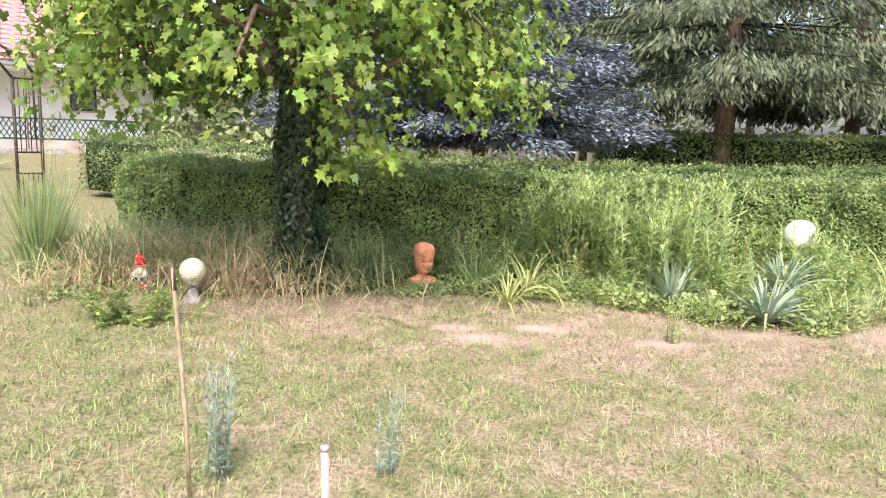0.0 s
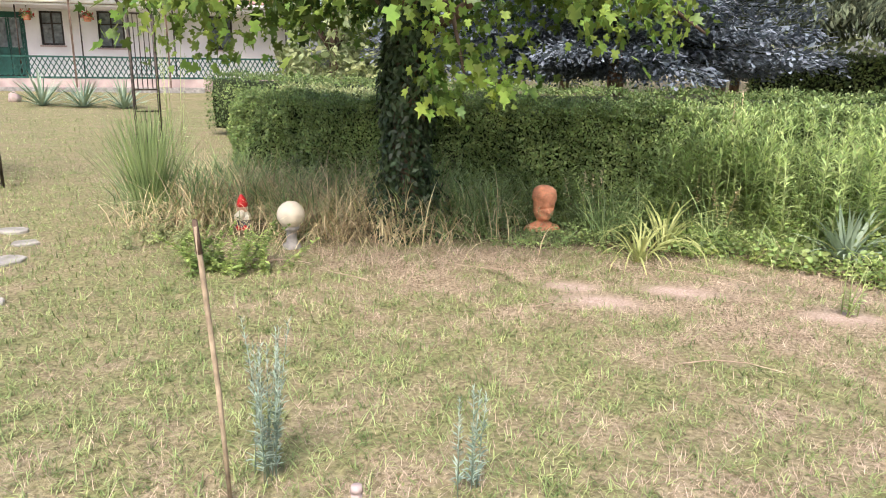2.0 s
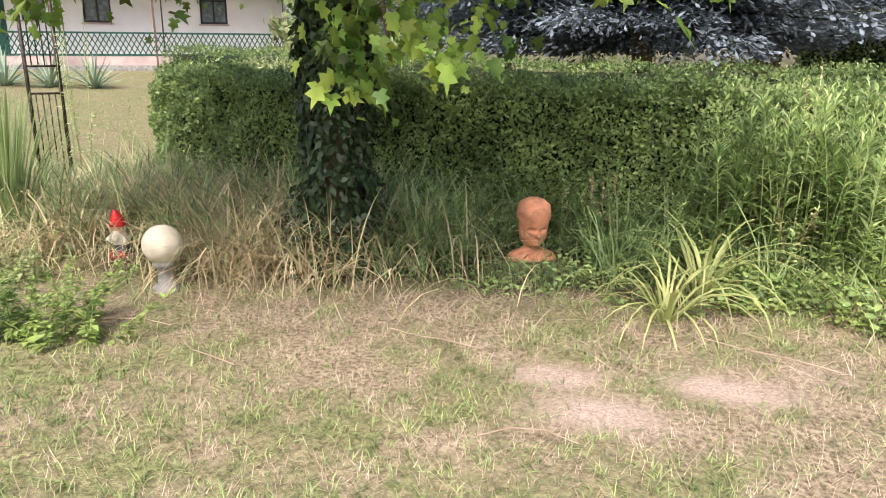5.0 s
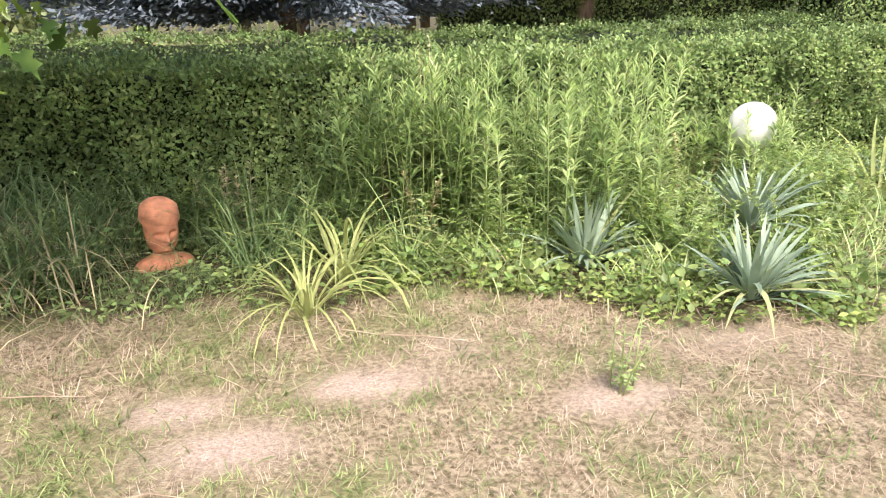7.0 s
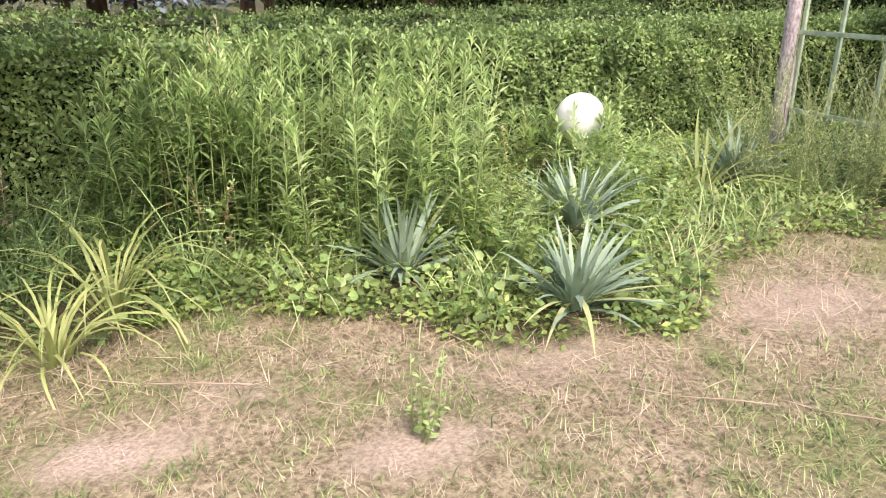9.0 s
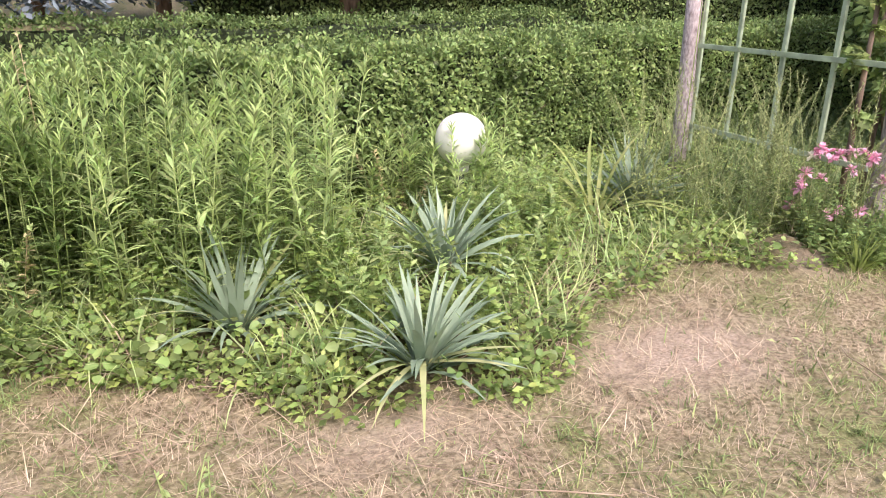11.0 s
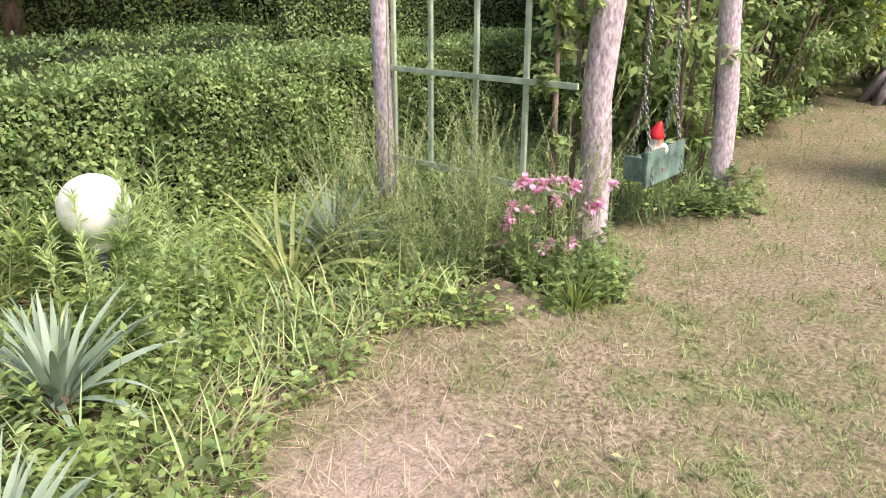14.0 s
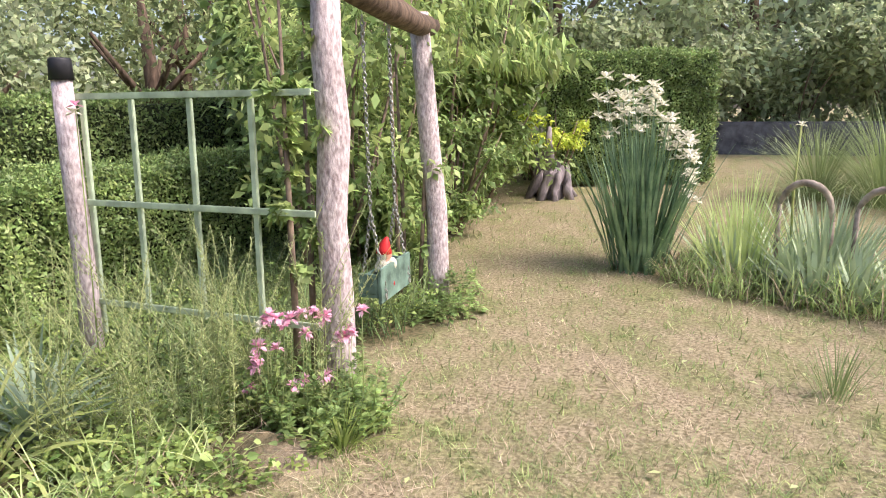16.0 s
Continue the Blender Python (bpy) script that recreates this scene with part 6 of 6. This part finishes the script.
for i in range(70):
    for sgn in (1, -1):
        x0 = i * 0.145
        if lat is None:
            ob = box_part("lath", (-0.014, 0.014, 0, 0.01, -0.33, 0.33), "dgreen", rail, 0.002)
            lat = ob.data
        else:
            ob = new("lath", lat)
            ob.parent = rail
        ob.matrix_basis = Matrix.Translation((x0 + 0.14, -0.012 if sgn > 0 else 0.004, 0.325)) @ pose(0, 0, 0, 0, 30 * sgn, 0)
# hanging baskets with red flowers
for i, px_ in enumerate((3.0, 4.6, 0.4, 1.2)):
    m_ = hs.matrix_world @ Vector((px_, -1.3, 2.75))
    hb = group("hanging_basket", m_.x, m_.y, m_.z, "hanging basket with red geranium flowers under the eaves", "flower pot")
    lathe("pot", [(0.0, -0.1), (0.09, -0.1), (0.13, 0.05), (0.11, 0.05)], "terra", hb, 14)
    fast("cord", *tube([(0, 0, 0.04), (0, 0, 0.34)], [0.006, 0.006], 5), "metal", hb)
    v = norm(rng.standard_normal((160, 3)))
    P = v * np.array([0.16, 0.16, 0.12]) * (0.6 + 0.5 * rng.random((160, 1))) + np.array([0, 0, 0.06])
    X, Y, Z = frames(norm(rng.standard_normal((160, 3))), v)
    fast("leaves", *stamp(*LEAF, P[:90], X[:90], Y[:90], Z[:90], np.full(90, 0.09)), "hedge", hb, kind="stuff")
    fast("flower", *stamp(*LEAF, P[90:], X[90:], Y[90:], Z[90:], np.full(70, 0.09)), "red", hb)
# the annexe
an = new("house")
tagged(an, "brown and magenta plastered annexe with a dark green roof", "house")
an.matrix_world = hs.matrix_world
box_part("wall", (-3.5, 0.20, -0.6, 4.0, 0.2, 2.75), "brownw", an)
box_part("panel", (-2.2, -0.16, -0.66, -0.602, 1.55, 2.7), "magenta", an)
box_part("roof", (-3.8, 0.5, -1.3, 4.2, 2.76, 3.1), "dgreen", an, 0.02)
box_part("step", (-3.6, 0.15, -2.2, -0.605, 0.2, 0.95), "concrete", an, 0.01)
# wooden pergola at the porch's right end
pg = new("pergola")
tagged(pg, "weathered timber pergola beams beside the house", "pergola")
pg.matrix_world = hs.matrix_world @ pose(4.2, -2.0, 0.6)
for px_ in (0.0, 2.6):
    box_part("post", (px_, px_ + 0.05, 0, 0.05, 0, 2.75), "bark", pg)
box_part("beam", (-0.4, 3.2, 0.0, 0.1, 2.753, 2.87), "bark", pg)
for k in range(6):
    box_part("rafter", (-0.3 + k * 0.62, -0.23 + k * 0.62, -0.7, 0.6, 2.873, 2.96), "bark", pg)
# orange stone in the far lawn
ob = fast("garden_statue", *tube([(0, 0, 0), (0.02, 0.02, 0.2), (0.0, -0.03, 0.38), (0.05, 0, 0.5)], [0.22, 0.26, 0.17, 0.05], 10, 0.4, 31), "plinth", label="small worn terracotta animal figure on the far lawn", smooth=True)
ob.matrix_world = pose(-14.3, 14.5, level(-14.3, 14.5) - 0.02) @ Matrix.Scale(0.55, 4)
tagged(ob, category="statue")

# ---- far end of the lawn ----
st = group("tree_stump", 13.9, 6.13, label="grey weathered tree stump with broken roots", category="stump")
fast("stump", *tube([(0, 0, -0.05), (0.02, 0, 0.12), (0, 0.03, 0.3), (0.05, 0.05, 0.5)], [0.24, 0.18, 0.14, 0.08], 11, 0.6, 41), "deadwood", st)
for i in range(9):
    a = i * 0.7 + 0.4 * rng.random()
    hh = 0.30 + 0.45 * rng.random()
    fast("root", *tube([(0.40 * math.cos(a), 0.40 * math.sin(a), -0.04), (0.30 * math.cos(a), 0.30 * math.sin(a), 0.12), (0.26 * math.cos(a + 0.3), 0.26 * math.sin(a + 0.3), hh * 0.7), (0.22 * math.cos(a + 0.6), 0.24 * math.sin(a + 0.6), hh)], [0.05, 0.075, 0.06, 0.02], 7, 0.9, 60 + i), "deadwood", st)
fast("snag", *tube([(0.0, 0, 0.3), (-0.04, 0.05, 0.8), (0.02, 0.06, 1.1)], [0.09, 0.06, 0.035], 7, 0.4, 43), "deadwood", st)
bm = box(bmesh.new(), 20.9, 21.2, -5.0, 5.2, 0.3, 1.27, 0.02)
tagged(part("wall_back", bm, "stone", None, "low grey retaining wall at the garden's end", "structure"), category="wall")
for i, (p) in enumerate((((9.55, 3.08, 0.78), (9.5, 3.02, 0.93), (9.42, 2.88, 0.99), (9.38, 2.72, 0.90), (9.4, 2.68, 0.66)), ((9.3, 2.52, 0.78), (9.25, 2.42, 0.93), (9.2, 2.26, 0.94), (9.15, 2.16, 0.70)))):
    dw = group("driftwood", 9.45, 2.8 - 0.5 * i, label="curved grey driftwood branch standing in the pond bed", category="branch")
    q = [(a_[0] - 9.45, a_[1] - (2.8 - 0.5 * i), a_[2] - float(level(9.45, 2.8))) for a_ in p]
    q0, q1 = q[0], q[-1]
    for _ in range(3):
        q = [q[0]] + [tuple(np.array(u) * (1 - f) + np.array(v) * f) for u, v in zip(q[:-1], q[1:]) for f in (0.25, 0.75)] + [q[-1]]
    fast("branch", *tube(q, [0.018 + 0.012 * math.sin(math.pi * k / (len(q) - 1)) for k in range(len(q))], 8, 0.2, 50 + i), "drift", dw, smooth=True)
    fast("leg", *tube([(q[0][0], q[0][1], -0.05), q[0]], [0.025, 0.02], 7, 0.2, 55), "drift", dw)
    fast("leg", *tube([(q[-1][0], q[-1][1], -0.05), q[-1]], [0.02, 0.02], 7, 0.2, 56), "drift", dw)
ps = group("seed_stalk", 9.7, 2.95, label="lone pale seed stalk with a small white head", category="plant")
fast("stalk", *tube([(0, 0, 0), (0, 0.02, 0.8), (0, 0, 1.4)], [0.012, 0.01, 0.007], 6), "lily", ps)
flower(ps, 0, 0, 1.4, 0.06, "whitep", 900)
